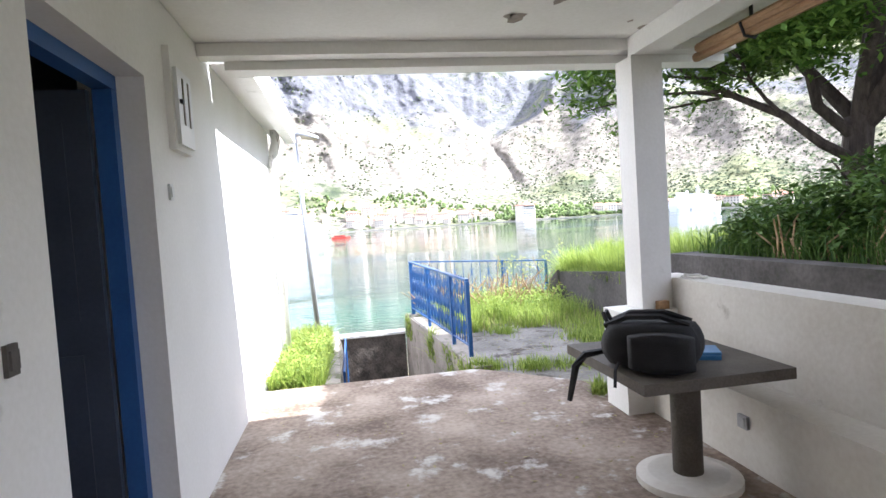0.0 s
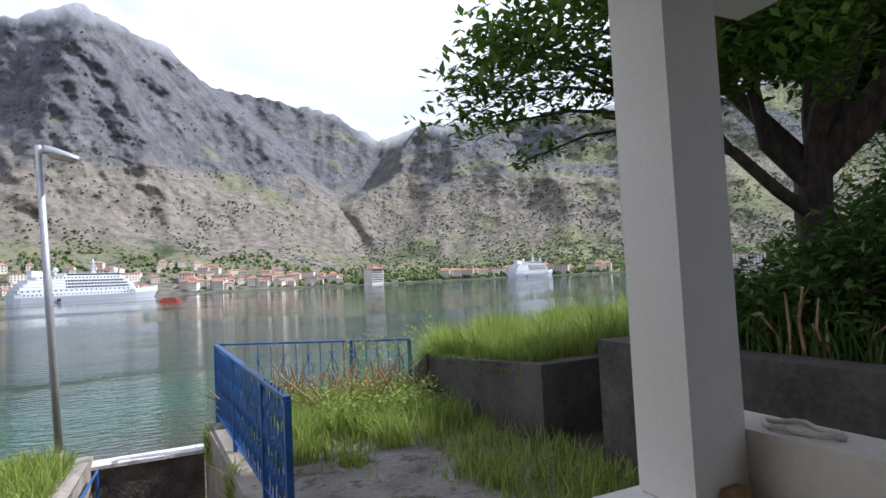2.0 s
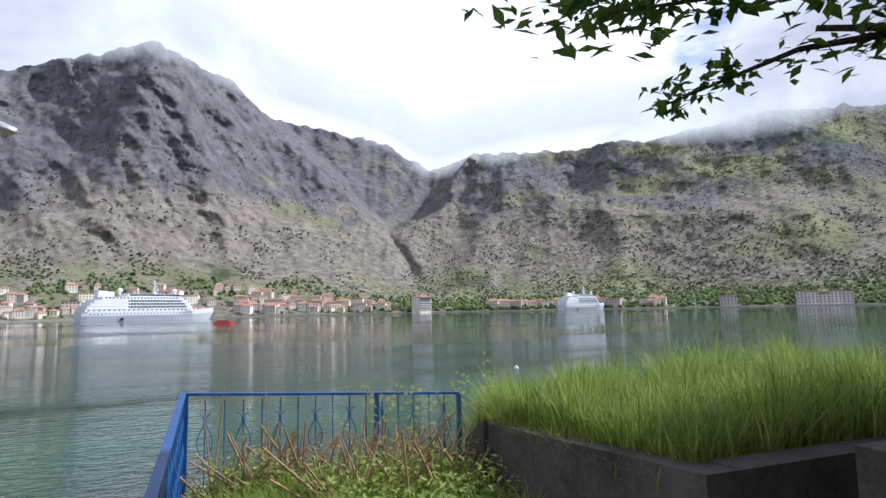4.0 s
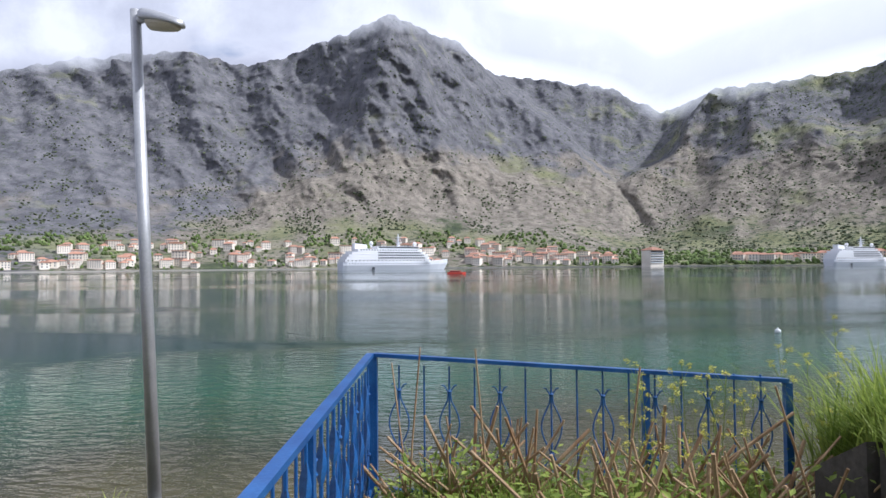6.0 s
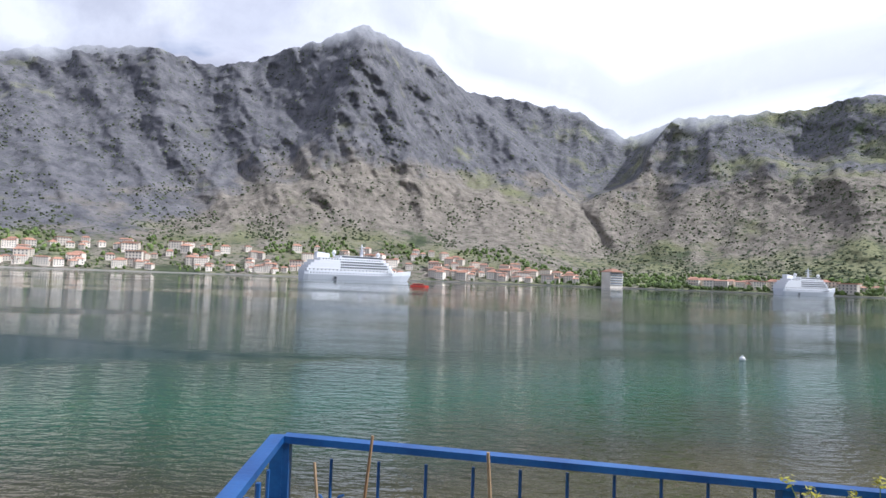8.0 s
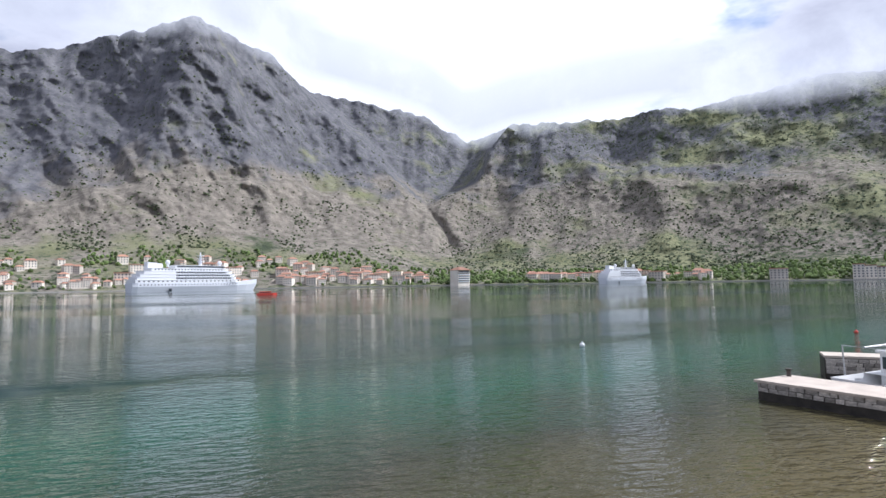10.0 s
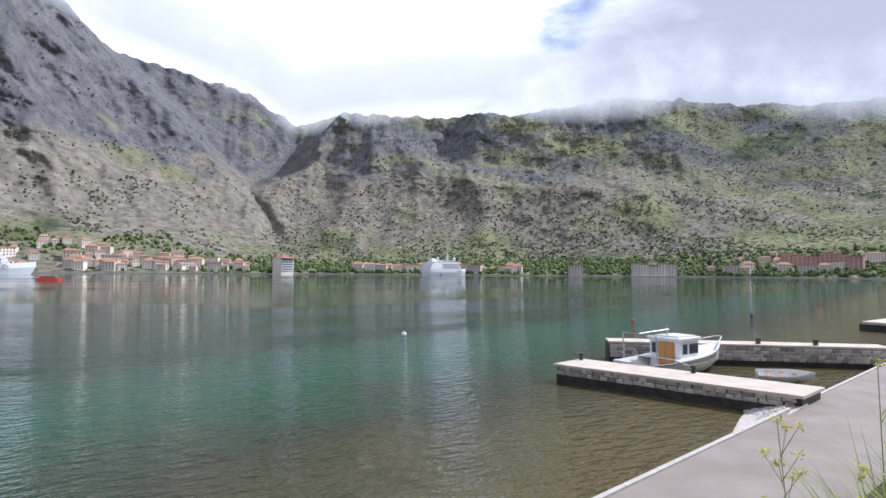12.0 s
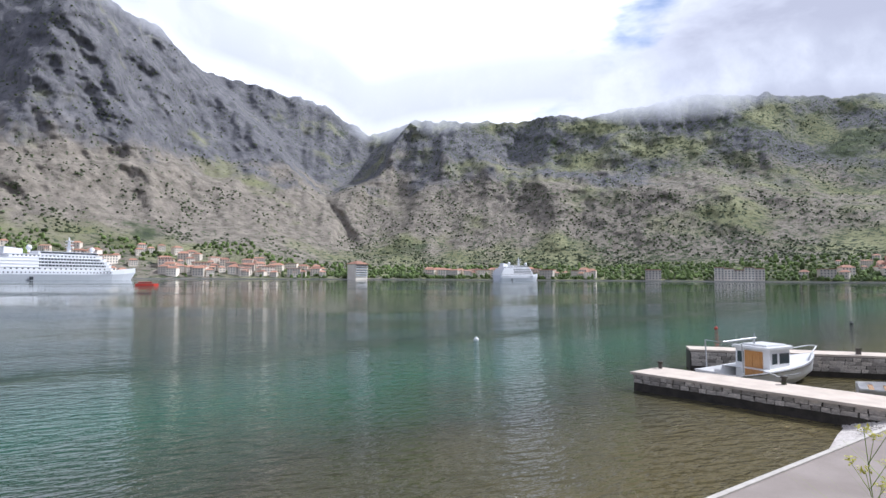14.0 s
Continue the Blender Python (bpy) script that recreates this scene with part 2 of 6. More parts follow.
def mountain_material():
    m = bpy.data.materials.new("limestone_and_scrub")
    m.use_nodes = True
    n, l = m.node_tree.nodes, m.node_tree.links
    b = n["Principled BSDF"]
    b.inputs["Roughness"].default_value, b.inputs["Specular IOR Level"].default_value = 0.95, 0.1
    co = n.new("ShaderNodeTexCoord")

    def tex(scale, detail, rough, stretch=(1, 1, 1)):
        mp, t = n.new("ShaderNodeMapping"), n.new("ShaderNodeTexNoise")
        mp.inputs["Scale"].default_value = stretch
        l.new(co.outputs["Object"], mp.inputs["Vector"])
        l.new(mp.outputs["Vector"], t.inputs["Vector"])
        t.inputs["Scale"].default_value, t.inputs["Detail"].default_value, t.inputs["Roughness"].default_value = scale, detail, rough
        return t.outputs["Fac"]

    def ramp(src, a, z, ca=(0, 0, 0), cz=(1, 1, 1)):
        r = n.new("ShaderNodeValToRGB")
        r.color_ramp.elements[0].position, r.color_ramp.elements[1].position = a, z
        r.color_ramp.elements[0].color, r.color_ramp.elements[1].color = (*ca, 1), (*cz, 1)
        l.new(src, r.inputs["Fac"])
        return r.outputs["Color"]

    def mix(f, a, c):
        x = n.new("ShaderNodeMix")
        x.data_type = "RGBA"
        l.new(f, x.inputs["Factor"])
        for k, v in (("A", a), ("B", c)):
            if isinstance(v, tuple):
                x.inputs[k].default_value = (*v, 1)
            else:
                l.new(v, x.inputs[k])
        return x.outputs["Result"]

    def maths(op, a, c):
        x = n.new("ShaderNodeMath")
        x.operation = op
        for i, v in enumerate((a, c)):
            if isinstance(v, (int, float)):
                x.inputs[i].default_value = v
            else:
                l.new(v, x.inputs[i])
        return x.outputs[0]

    # cliff grey is darkened for cloud shade and blued for haze; meadow greyed likewise
    cliff_shaded = ramp(tex(0.03, 10, 0.70, (1, 1, 0.6)), 0.36, 0.66, (0.098, 0.100, 0.112), (0.215, 0.213, 0.222))
    scree = ramp(tex(0.045, 10, 0.70), 0.34, 0.66, (0.135, 0.122, 0.10), (0.335, 0.30, 0.25))
    meadow = ramp(tex(0.008, 8, 0.6), 0.35, 0.65, (0.14, 0.15, 0.08), (0.29, 0.295, 0.165))
    scrub = ramp(tex(0.05, 3, 0.6), 0.3, 0.7, (0.05, 0.062, 0.045), (0.11, 0.135, 0.07))
    place = n.new("ShaderNodeSeparateXYZ")
    l.new(co.outputs["Object"], place.inputs["Vector"])
    # pale scree below the grey cliffs; cloud shade painted as darker rock upward
    rise = n.new("ShaderNodeMapRange")
    l.new(place.outputs["Z"], rise.inputs["Value"])
    rise.inputs["From Min"].default_value, rise.inputs["From Max"].default_value = 120, 420
    rise.inputs["To Min"].default_value, rise.inputs["To Max"].default_value = 0.30, -0.22
    west = n.new("ShaderNodeMapRange")
    l.new(place.outputs["X"], west.inputs["Value"])
    west.inputs["From Min"].default_value, west.inputs["From Max"].default_value = -620, -330
    west.inputs["To Min"].default_value, west.inputs["To Max"].default_value = -0.35, 0.0
    pale = maths("ADD", rise.outputs["Result"], west.outputs["Result"])
    rock = mix(ramp(maths("ADD", tex(0.007, 9, 0.62), pale), 0.46, 0.62), cliff_shaded, scree)
    # greener towards the east and on the lower ground
    east = n.new("ShaderNodeMapRange")
    l.new(place.outputs["X"], east.inputs["Value"])
    east.inputs["From Min"].default_value, east.inputs["From Max"].default_value = 150, 1300
    east.inputs["To Min"].default_value, east.inputs["To Max"].default_value = -0.12, 0.03
    low = n.new("ShaderNodeMapRange")
    l.new(place.outputs["Z"], low.inputs["Value"])
    low.inputs["From Min"].default_value, low.inputs["From Max"].default_value = 10, 110
    low.inputs["To Min"].default_value, low.inputs["To Max"].default_value = 0.16, 0.0
    wet = maths("ADD", east.outputs["Result"], low.outputs["Result"])
    g = ramp(maths("ADD", tex(0.006, 9, 0.62), wet), 0.47, 0.60)
    s = ramp(maths("ADD", tex(0.11, 4, 0.65), maths("MULTIPLY", wet, 0.5)), 0.535, 0.575)
    woods = ramp(maths("ADD", tex(0.0045, 8, 0.65), maths("MULTIPLY", wet, 0.6)), 0.60, 0.66)
    col = mix(woods, mix(s, mix(g, rock, meadow), scrub), scrub)
    l.new(col, b.inputs["Base Color"])
    bp = n.new("ShaderNodeBump")
    bp.inputs["Strength"].default_value, bp.inputs["Distance"].default_value = 0.8, 9.0
    l.new(tex(0.03, 10, 0.72, (1, 1, 1)), bp.inputs["Height"])
    l.new(bp.outputs["Normal"], b.inputs["Normal"])
    return m


def water_material():
    m = bpy.data.materials.new("bay_water")
    m.use_nodes = True
    n, l = m.node_tree.nodes, m.node_tree.links
    b = n["Principled BSDF"]
    b.inputs["Roughness"].default_value, b.inputs["IOR"].default_value = 0.025, 1.33
    b.inputs["Specular IOR Level"].default_value = 0.36
    co = n.new("ShaderNodeTexCoord")
    sep = n.new("ShaderNodeSeparateXYZ")
    l.new(co.outputs["Object"], sep.inputs["Vector"])
    # distance from the shore line, broken by a slow noise
    d1 = n.new("ShaderNodeMath")
    d1.operation = "MULTIPLY_ADD"
    l.new(sep.outputs["X"], d1.inputs[0])
    d1.inputs[1].default_value = -0.30
    l.new(sep.outputs["Y"], d1.inputs[2])
    nz = n.new("ShaderNodeTexNoise")
    nz.inputs["Scale"].default_value, nz.inputs["Detail"].default_value = 0.16, 5
    l.new(co.outputs["Object"], nz.inputs["Vector"])
    d2 = n.new("ShaderNodeMath")
    d2.operation = "MULTIPLY_ADD"
    l.new(nz.outputs["Fac"], d2.inputs[0])
    d2.inputs[1].default_value = 9.0
    l.new(d1.outputs[0], d2.inputs[2])
    rg = n.new("ShaderNodeMapRange")
    rg.inputs["From Min"].default_value, rg.inputs["From Max"].default_value = 20, 100
    l.new(d2.outputs[0], rg.inputs["Value"])
    r = n.new("ShaderNodeValToRGB")
    e = r.color_ramp.elements
    e[0].position, e[0].color = 0.0, (0.11, 0.092, 0.042, 1)
    e[1].position, e[1].color = 1.0, (0.002, 0.030, 0.032, 1)
    for p, c in ((0.08, (0.030, 0.036, 0.021, 1)), (0.17, (0.003, 0.066, 0.036, 1)), (0.36, (0.001, 0.036, 0.032, 1))):
        x = e.new(p)
        x.color = c
    l.new(rg.outputs["Result"], r.inputs["Fac"])
    l.new(r.outputs["Color"], b.inputs["Base Color"])
    mp, w1, w2 = n.new("ShaderNodeMapping"), n.new("ShaderNodeTexNoise"), n.new("ShaderNodeTexNoise")
    mp.inputs["Rotation"].default_value = (0, 0, radians(20))
    mp.inputs["Scale"].default_value = (0.45, 1.0, 1.0)
    l.new(co.outputs["Object"], mp.inputs["Vector"])
    for t, s in ((w1, 3.8), (w2, 0.25)):
        t.inputs["Scale"].default_value, t.inputs["Detail"].default_value = s, 3
        l.new(mp.outputs["Vector"], t.inputs["Vector"])
    add = n.new("ShaderNodeMath")
    add.operation = "MULTIPLY_ADD"
    l.new(w2.outputs["Fac"], add.inputs[0])
    add.inputs[1].default_value = 0.8
    l.new(w1.outputs["Fac"], add.inputs[2])
    bp = n.new("ShaderNodeBump")
    bp.inputs["Strength"].default_value, bp.inputs["Distance"].default_value = 0.9, 0.2
    # long calm and ruffled streaks farther out, a steady ripple by the shore
    streak, patch, pr, mul = n.new("ShaderNodeMapping"), n.new("ShaderNodeTexNoise"), n.new("ShaderNodeMapRange"), n.new("ShaderNodeMath")
    streak.inputs["Rotation"].default_value = (0, 0, radians(-12))
    streak.inputs["Scale"].default_value = (0.35, 1.0, 1.0)
    l.new(co.outputs["Object"], streak.inputs["Vector"])
    patch.inputs["Scale"].default_value, patch.inputs["Detail"].default_value = 0.016, 5
    l.new(streak.outputs["Vector"], patch.inputs["Vector"])
    l.new(patch.outputs["Fac"], pr.inputs["Value"])
    pr.inputs["From Min"].default_value, pr.inputs["From Max"].default_value = 0.48, 0.62
    pr.inputs["To Min"].default_value, pr.inputs["To Max"].default_value = 0.045, 0.9
    near, most = n.new("ShaderNodeMapRange"), n.new("ShaderNodeMath")
    l.new(d2.outputs[0], near.inputs["Value"])
    near.inputs["From Min"].default_value, near.inputs["From Max"].default_value = 20, 46
    near.inputs["To Min"].default_value, near.inputs["To Max"].default_value = 2.0, 0.04
    most.operation = "MAXIMUM"
    l.new(pr.outputs["Result"], most.inputs[0])
    l.new(near.outputs["Result"], most.inputs[1])
    mul.operation = "MULTIPLY"
    l.new(add.outputs[0], mul.inputs[0])
    l.new(most.outputs[0], mul.inputs[1])
    l.new(mul.outputs[0], bp.inputs["Height"])
    l.new(bp.outputs["Normal"], b.inputs["Normal"])
    return m


M_mountain, M_water = mountain_material(), water_material()


def cloud_material():
    m = bpy.data.materials.new("low_cloud")
    m.use_nodes = True
    n, l = m.node_tree.nodes, m.node_tree.links
    n.remove(n["Principled BSDF"])
    uv = n.new("ShaderNodeUVMap")
    sep, co, nz = n.new("ShaderNodeSeparateXYZ"), n.new("ShaderNodeTexCoord"), n.new("ShaderNodeTexNoise")
    l.new(uv.outputs["UV"], sep.inputs["Vector"])
    l.new(co.outputs["Object"], nz.inputs["Vector"])
    nz.inputs["Scale"].default_value, nz.inputs["Detail"].default_value, nz.inputs["Roughness"].default_value = 0.004, 7, 0.55
    # dense in the middle of the band, thin at both edges
    a = n.new("ShaderNodeMath")
    a.operation = "MULTIPLY_ADD"
    l.new(nz.outputs["Fac"], a.inputs[0])
    a.inputs[1].default_value = 0.9
    l.new(sep.outputs["Y"], a.inputs[2])
    r = n.new("ShaderNodeValToRGB")
    e = r.color_ramp.elements
    e[0].position, e[0].color = 0.50, (0, 0, 0, 1)
    e[1].position, e[1].color = 0.95, (1, 1, 1, 1)
    sc = n.new("ShaderNodeMath")
    sc.operation = "MULTIPLY"
    sc.inputs[1].default_value = 0.8
    l.new(a.outputs[0], sc.inputs[0])
    l.new(sc.outputs[0], r.inputs["Fac"])
    tone = n.new("ShaderNodeValToRGB")
    tone.color_ramp.elements[0].position, tone.color_ramp.elements[1].position = 0.35, 0.65
    tone.color_ramp.elements[0].color, tone.color_ramp.elements[1].color = (0.66, 0.67, 0.72, 1), (0.95, 0.95, 0.97, 1)
    l.new(nz.outputs["Fac"], tone.inputs["Fac"])
    em, tr, mx = n.new("ShaderNodeEmission"), n.new("ShaderNodeBsdfTransparent"), n.new("ShaderNodeMixShader")
    l.new(tone.outputs["Color"], em.inputs["Color"])
    l.new(r.outputs["Color"], mx.inputs["Fac"])
    l.new(tr.outputs[0], mx.inputs[1])
    l.new(em.outputs[0], mx.inputs[2])
    l.new(mx.outputs[0], n["Material Output"].inputs["Surface"])
    return m


M_cloud = cloud_material()


# ---- mesh helpers ----
def box(bm, x0, x1, y0, y1, z0, z1, m=None):
    v = [bm.verts.new(p) for p in ((x0, y0, z0), (x1, y0, z0), (x1, y1, z0), (x0, y1, z0), (x0, y0, z1), (x1, y0, z1), (x1, y1, z1), (x0, y1, z1))]
    for f in ((3, 2, 1, 0), (4, 5, 6, 7), (0, 1, 5, 4), (1, 2, 6, 5), (2, 3, 7, 6), (3, 0, 4, 7)):
        bm.faces.new([v[i] for i in f])
    if m:
        bmesh.ops.transform(bm, matrix=m, verts=v)
    return bm


def prism(bm, outline, z0, z1):
    """An upright solid over an outline that runs anticlockwise; z1 may be one height a corner."""
    tops = z1 if isinstance(z1, (list, tuple)) else [z1] * len(outline)
    lo = [bm.verts.new((x, y, z0)) for x, y in outline]
    hi = [bm.verts.new((p[0], p[1], z)) for p, z in zip(outline, tops)]
    bm.faces.new(lo[::-1])
    bm.faces.new(hi)
    for i in range(len(lo)):
        j = (i + 1) % len(lo)
        bm.faces.new((lo[i], lo[j], hi[j], hi[i]))
    return bm


def tube(bm, pts, radii, sides=8, caps=True):
    """A swept round bar through pts."""
    pts = [Vector(p) for p in pts]
    if isinstance(radii, (int, float)):
        radii = [radii] * len(pts)
    rings = []
    ref = Vector((0.31, 0.95, 0.07))
    for i, p in enumerate(pts):
        d = (pts[min(i + 1, len(pts) - 1)] - pts[max(i - 1, 0)]).normalized()
        if abs(d.dot(ref)) > 0.95:
            ref = Vector((0.9, -0.1, 0.4))
        a = d.cross(ref).normalized()
        b = d.cross(a)
        rings.append([bm.verts.new(p + radii[i] * (math.cos(t) * a + math.sin(t) * b)) for t in [2 * math.pi * k / sides for k in range(sides)]])
    for r, s in zip(rings, rings[1:]):
        for k in range(sides):
            bm.faces.new((r[k], r[(k + 1) % sides], s[(k + 1) % sides], s[k]))
    if caps:
        bm.faces.new(rings[0][::-1])
        bm.faces.new(rings[-1])
    return bm


def lathe(bm, profile, centre=(0, 0), sides=20):
    rings = [[bm.verts.new((centre[0] + r * math.cos(2 * math.pi * k / sides), centre[1] + r * math.sin(2 * math.pi * k / sides), z)) for k in range(sides)] for r, z in profile]
    for r, s in zip(rings, rings[1:]):
        for k in range(sides):
            bm.faces.new((r[k], r[(k + 1) % sides], s[(k + 1) % sides], s[k]))
    bm.faces.new(rings[0][::-1])
    bm.faces.new(rings[-1])
    return bm


def mesh_of(name, bm, mat, bevel=0.0, smooth=False):
    if bevel:
        sharp = [e for e in bm.edges if len(e.link_faces) == 2 and e.calc_face_angle(0) > 0.5]
        bmesh.ops.bevel(bm, geom=sharp, offset=bevel, segments=2, affect="EDGES", profile=0.6)
    bmesh.ops.recalc_face_normals(bm, faces=bm.faces)
    me = bpy.data.meshes.new(name)
    bm.to_mesh(me)
    bm.free()
    me.materials.append(mat)
    if smooth:
        for p in me.polygons:
            p.use_smooth = True
    return me


def part(name, bm, mat, parent, label="", bevel=0.0, smooth=False):
    ob = new(name, mesh_of(name, bm, mat, bevel, smooth))
    ob.parent = parent
    return tagged(ob, label)


def thing(name, label, category, group="", kind="", at=None):
    ob = new(name)
    if at is not None:
        ob.matrix_world = at
    return tagged(ob, label, category, group, kind)


def solid(name, bm, mat, label, category, kind="", group="", bevel=0.0, smooth=False):
    return tagged(new(name, mesh_of(name, bm, mat, bevel, smooth)), label, category, group, kind)


def B():
    return bmesh.new()


def from_lists(name, verts, faces, mat):
    me = bpy.data.meshes.new(name)
    me.from_pydata(verts, [], faces)
    me.materials.append(mat)
    return me


# ---- the bay and what lies across it ----
SEA = -3.3
SHORE = 880.0
RIDGE = ((-75, 11), (-60, 12.5), (-43, 14.7), (-37, 16.7), (-31.5, 18.4), (-26.8, 19.3), (-21.6, 18.8), (-14, 21.2), (-8, 24.2), (-0.8, 21.5), (2.1, 18.9),
         (7.7, 17.9), (14.7, 16.6), (18.8, 14.2), (23.4, 15.4), (32, 15.5), (43, 16.0), (52, 16.4), (62, 15), (73, 13.5), (95, 12))
R_AZ, R_EL = [p[0] for p in RIDGE], [p[1] for p in RIDGE]


def polar(az, r):
    return r * math.sin(radians(az)), r * math.cos(radians(az))


FOOT = 1060.0


def ridge_far(az):
    return 1750 + 160 * math.sin(az * 0.11) - 150 * math.exp(-((az + 7) / 7) ** 2)


def foot_el(az):
    """How high, in degrees, the built-up slope reaches before the mountain begins."""
    return float(np.interp(az, (-50, -25, -10, 8, 14, 20, 42, 60, 80), (2.6, 2.8, 3.6, 2.9, 1.2, 1.0, 1.0, 1.9, 2.4)))


def land(az, r):
    """Height of the far shore, between the quay and the foot of the mountain."""
    t = min(1.0, max(0.0, (r - SHORE) / (FOOT - SHORE)))
    return SEA + 0.8 + 3.0 * min(1.0, t * 10) + (math.tan(radians(foot_el(az))) * FOOT + 1) * t ** 1.25


def step01(x):
    x = min(1.0, max(0.0, x))
    return x * x * (3 - 2 * x)


def recess(az, el):
    """How far the slope stands back behind the nearer shoulders, in metres."""
    west = float(np.interp(az, (0, 3, 8.7, 11.6, 14.4, 17.2), (20.6, 17.6, 13.4, 9.8, 6.9, 2.6)))
    east = float(np.interp(el, (1.5, 7.5, 10.1, 13, 15.2), (18.2, 15.0, 20.2, 21.6, 22.8)))
    w = 0.5 * noise.noise(Vector((az * 0.5, el * 0.5, 9.1))) + 0.25 * noise.noise(Vector((az * 1.6, el * 1.6, 4.1)))
    back = 300 * step01((el - west + w) / 1.6) * step01((east - az + w) / 1.5) * (1 if az > -2 else 0)
    gorge = 70 * math.exp(-((az - 17.6 + 0.45 * (el - 2) + w) / 0.75) ** 2) * step01((8.5 - el) / 3)
    shelf = float(np.interp(az, (26, 33, 36, 42, 53, 60, 72), (14, 9.5, 9.4, 8.3, 8.0, 6.0, 4.2)))
    back += 190 * step01((el - shelf + 1.5 * w) / 2.2) * step01((az - 27) / 6)
    hill = float(np.interp(az, (-26, -22, -16, -7, 2, 8), (2.5, 4.3, 7.8, 8.8, 9.6, 7.0)))
    back += 80 * step01((el - hill + 1.2 * w) / 1.3) * step01((az + 27) / 5) * step01((9 - az) / 5)
    return back + gorge


# buttresses and knolls: bearing and elevation of the head and of the foot, breadth in degrees, bulk in metres
BUTTRESSES = ((-8, 22, -12, 10, 1.6, 70), (-7, 21, -1, 10, 1.5, 75), (-2, 19.5, 4.5, 9.5, 1.2, 70), (-27, 19, -20, 5, 2.2, 80), (-38, 16, -31, 3, 2.4, 80), (-20, 18, -15.5, 8, 1.5, 55),
              (22.6, 15, 16.5, 6, 1.3, 95), (28, 14.5, 22, 2.5, 1.6, 60), (43.5, 13.6, 41, 9.5, 1.9, 85), (36.3, 9.6, 38.5, 2.5, 1.7, 90), (47.5, 8.5, 45, 2, 2.0, 70), (52.8, 8, 56, 2, 1.9, 75),
              (53, 15.5, 58, 8.5, 2.0, 60), (62, 6, 66, 2, 2.4, 70), (32, 12.5, 30, 5, 1.3, 50), (66, 13, 70, 7, 2.5, 70))


def crags(az, el):
    """Relief of the rock face towards the water, in metres."""
    out = 0.0
    for a0, e0, a1, e1, wide, bulk in BUTTRESSES:
        t = (e0 - el) / (e0 - e1)
        if -0.25 < t < 1.35:
            d = az - a0 - (a1 - a0) * t + 0.7 * noise.noise(Vector((el * 0.6, a0, 2.2)))
            k = wide * (0.65 + 0.6 * max(0.0, t))
            if abs(d) < 3 * k:
                out += bulk * max(0.0, 1 - abs(d) / (1.6 * k)) * step01((t + 0.25) / 0.35) * step01((1.35 - t) / 0.5)
    slant = 0.55 if az < 12 else -0.25
    u = az + slant * el + 1.2 * noise.noise(Vector((az * 0.18, el * 0.25, 6.0)))
    out += 46 * (noise.ridged_multi_fractal(Vector((u * 0.22, el * 0.09, 1.7)), 0.95, 2.1, 6, 1.0, 2.0) - 1.1)
    out += 30 * (noise.ridged_multi_fractal(Vector((az * 0.34, el * 0.42, 5.3)), 0.85, 2.15, 7, 1.0, 2.0) - 1.1)
    out += 60 * noise.noise(Vector((az * 0.09, el * 0.14, 3.3)))
    return out


def far_mountains():
    n_az, n_el = 860, 170
    verts, faces = [], []
    for i in range(n_az + 1):
        az = -72 + 165 * i / n_az
        far = ridge_far(az)
        wobble = 0.45 * noise.noise(Vector((az * 0.33, 1.5, 0))) + 0.28 * noise.noise(Vector((az * 1.1, 8.5, 0))) + 0.12 * noise.noise(Vector((az * 3.1, 3.5, 0)))
        top, low = float(np.interp(az, R_AZ, R_EL)) + wobble, foot_el(az)
        for j in range(13):
            r = SHORE + (FOOT - SHORE) * j / 12
            x, y = polar(az, r)
            verts.append((x, y, land(az, r)))
        for j in range(1, n_el + 1):
            v = j / n_el
            el = low + (top - low) * v
            push = step01(v * 6)
            r = FOOT + (far - FOOT) * (0.6 * v ** 0.75 + 0.4 * v) + push * (recess(az, el) * (0.5 + 0.5 * v) - crags(az, el) * (0.28 + 0.50 * v))
            r = max(FOOT + 4 * v, r)
            x, y = polar(az, r)
            verts.append((x, y, 1.3 + r * math.tan(radians(el))))
        x, y = polar(az, far + 900)
        verts.append((x, y, verts[-1][2] - 260))
    w = n_el + 14
    for i in range(n_az):
        for j in range(w - 1):
            a = i * w + j
            faces.append((a, a + 1, a + w + 1, a + w))
    ob = tagged(new("mountain_backdrop", from_lists("mountain_backdrop", verts, faces, M_mountain)), "steep grey limestone mountains with green scrub above the bay", "mountain", kind="structure")
    for p in ob.data.polygons:
        p.use_smooth = True
    return verts, w


def mountain_scrub(ground, w):
    """Bushes on the lower slopes, thicker in some stretches."""
    rnd = random.Random(12)
    verts, faces = [], []
    cols = len(ground) // w
    while len(faces) < 20 * 9000:
        i, j = rnd.randrange(60, cols - 60), 13 + int((w - 16) * rnd.random() ** 1.5)
        x, y, z = ground[i * w + j]
        az = -72 + 165 * i / (cols - 1)
        if noise.noise(Vector((x * 0.012, z * 0.016, 3.0))) + 0.5 * noise.noise(Vector((x * 0.04, z * 0.05, 8.0))) + (0.18 if az > 18 else 0.0) < rnd.uniform(-0.1, 0.55):
            continue
        s = rnd.uniform(1.0, 2.6)
        x, y, z = x + rnd.uniform(-4, 4), y + rnd.uniform(-3, 0), z + 0.2 * s
        base = len(verts)
        for v in ICO_V:
            k = s * rnd.uniform(0.7, 1.25)
            verts.append((x + v.x * k * 1.2, y + v.y * k, z + v.z * k * 0.9))
        faces += [tuple(base + q for q in f) for f in ICO_F]
    tagged(new("mountain_scrub", from_lists("mountain_scrub", verts, faces, M_scrub)), "dark green bushes scattered over the rocky slopes", "bushes", kind="stuff")


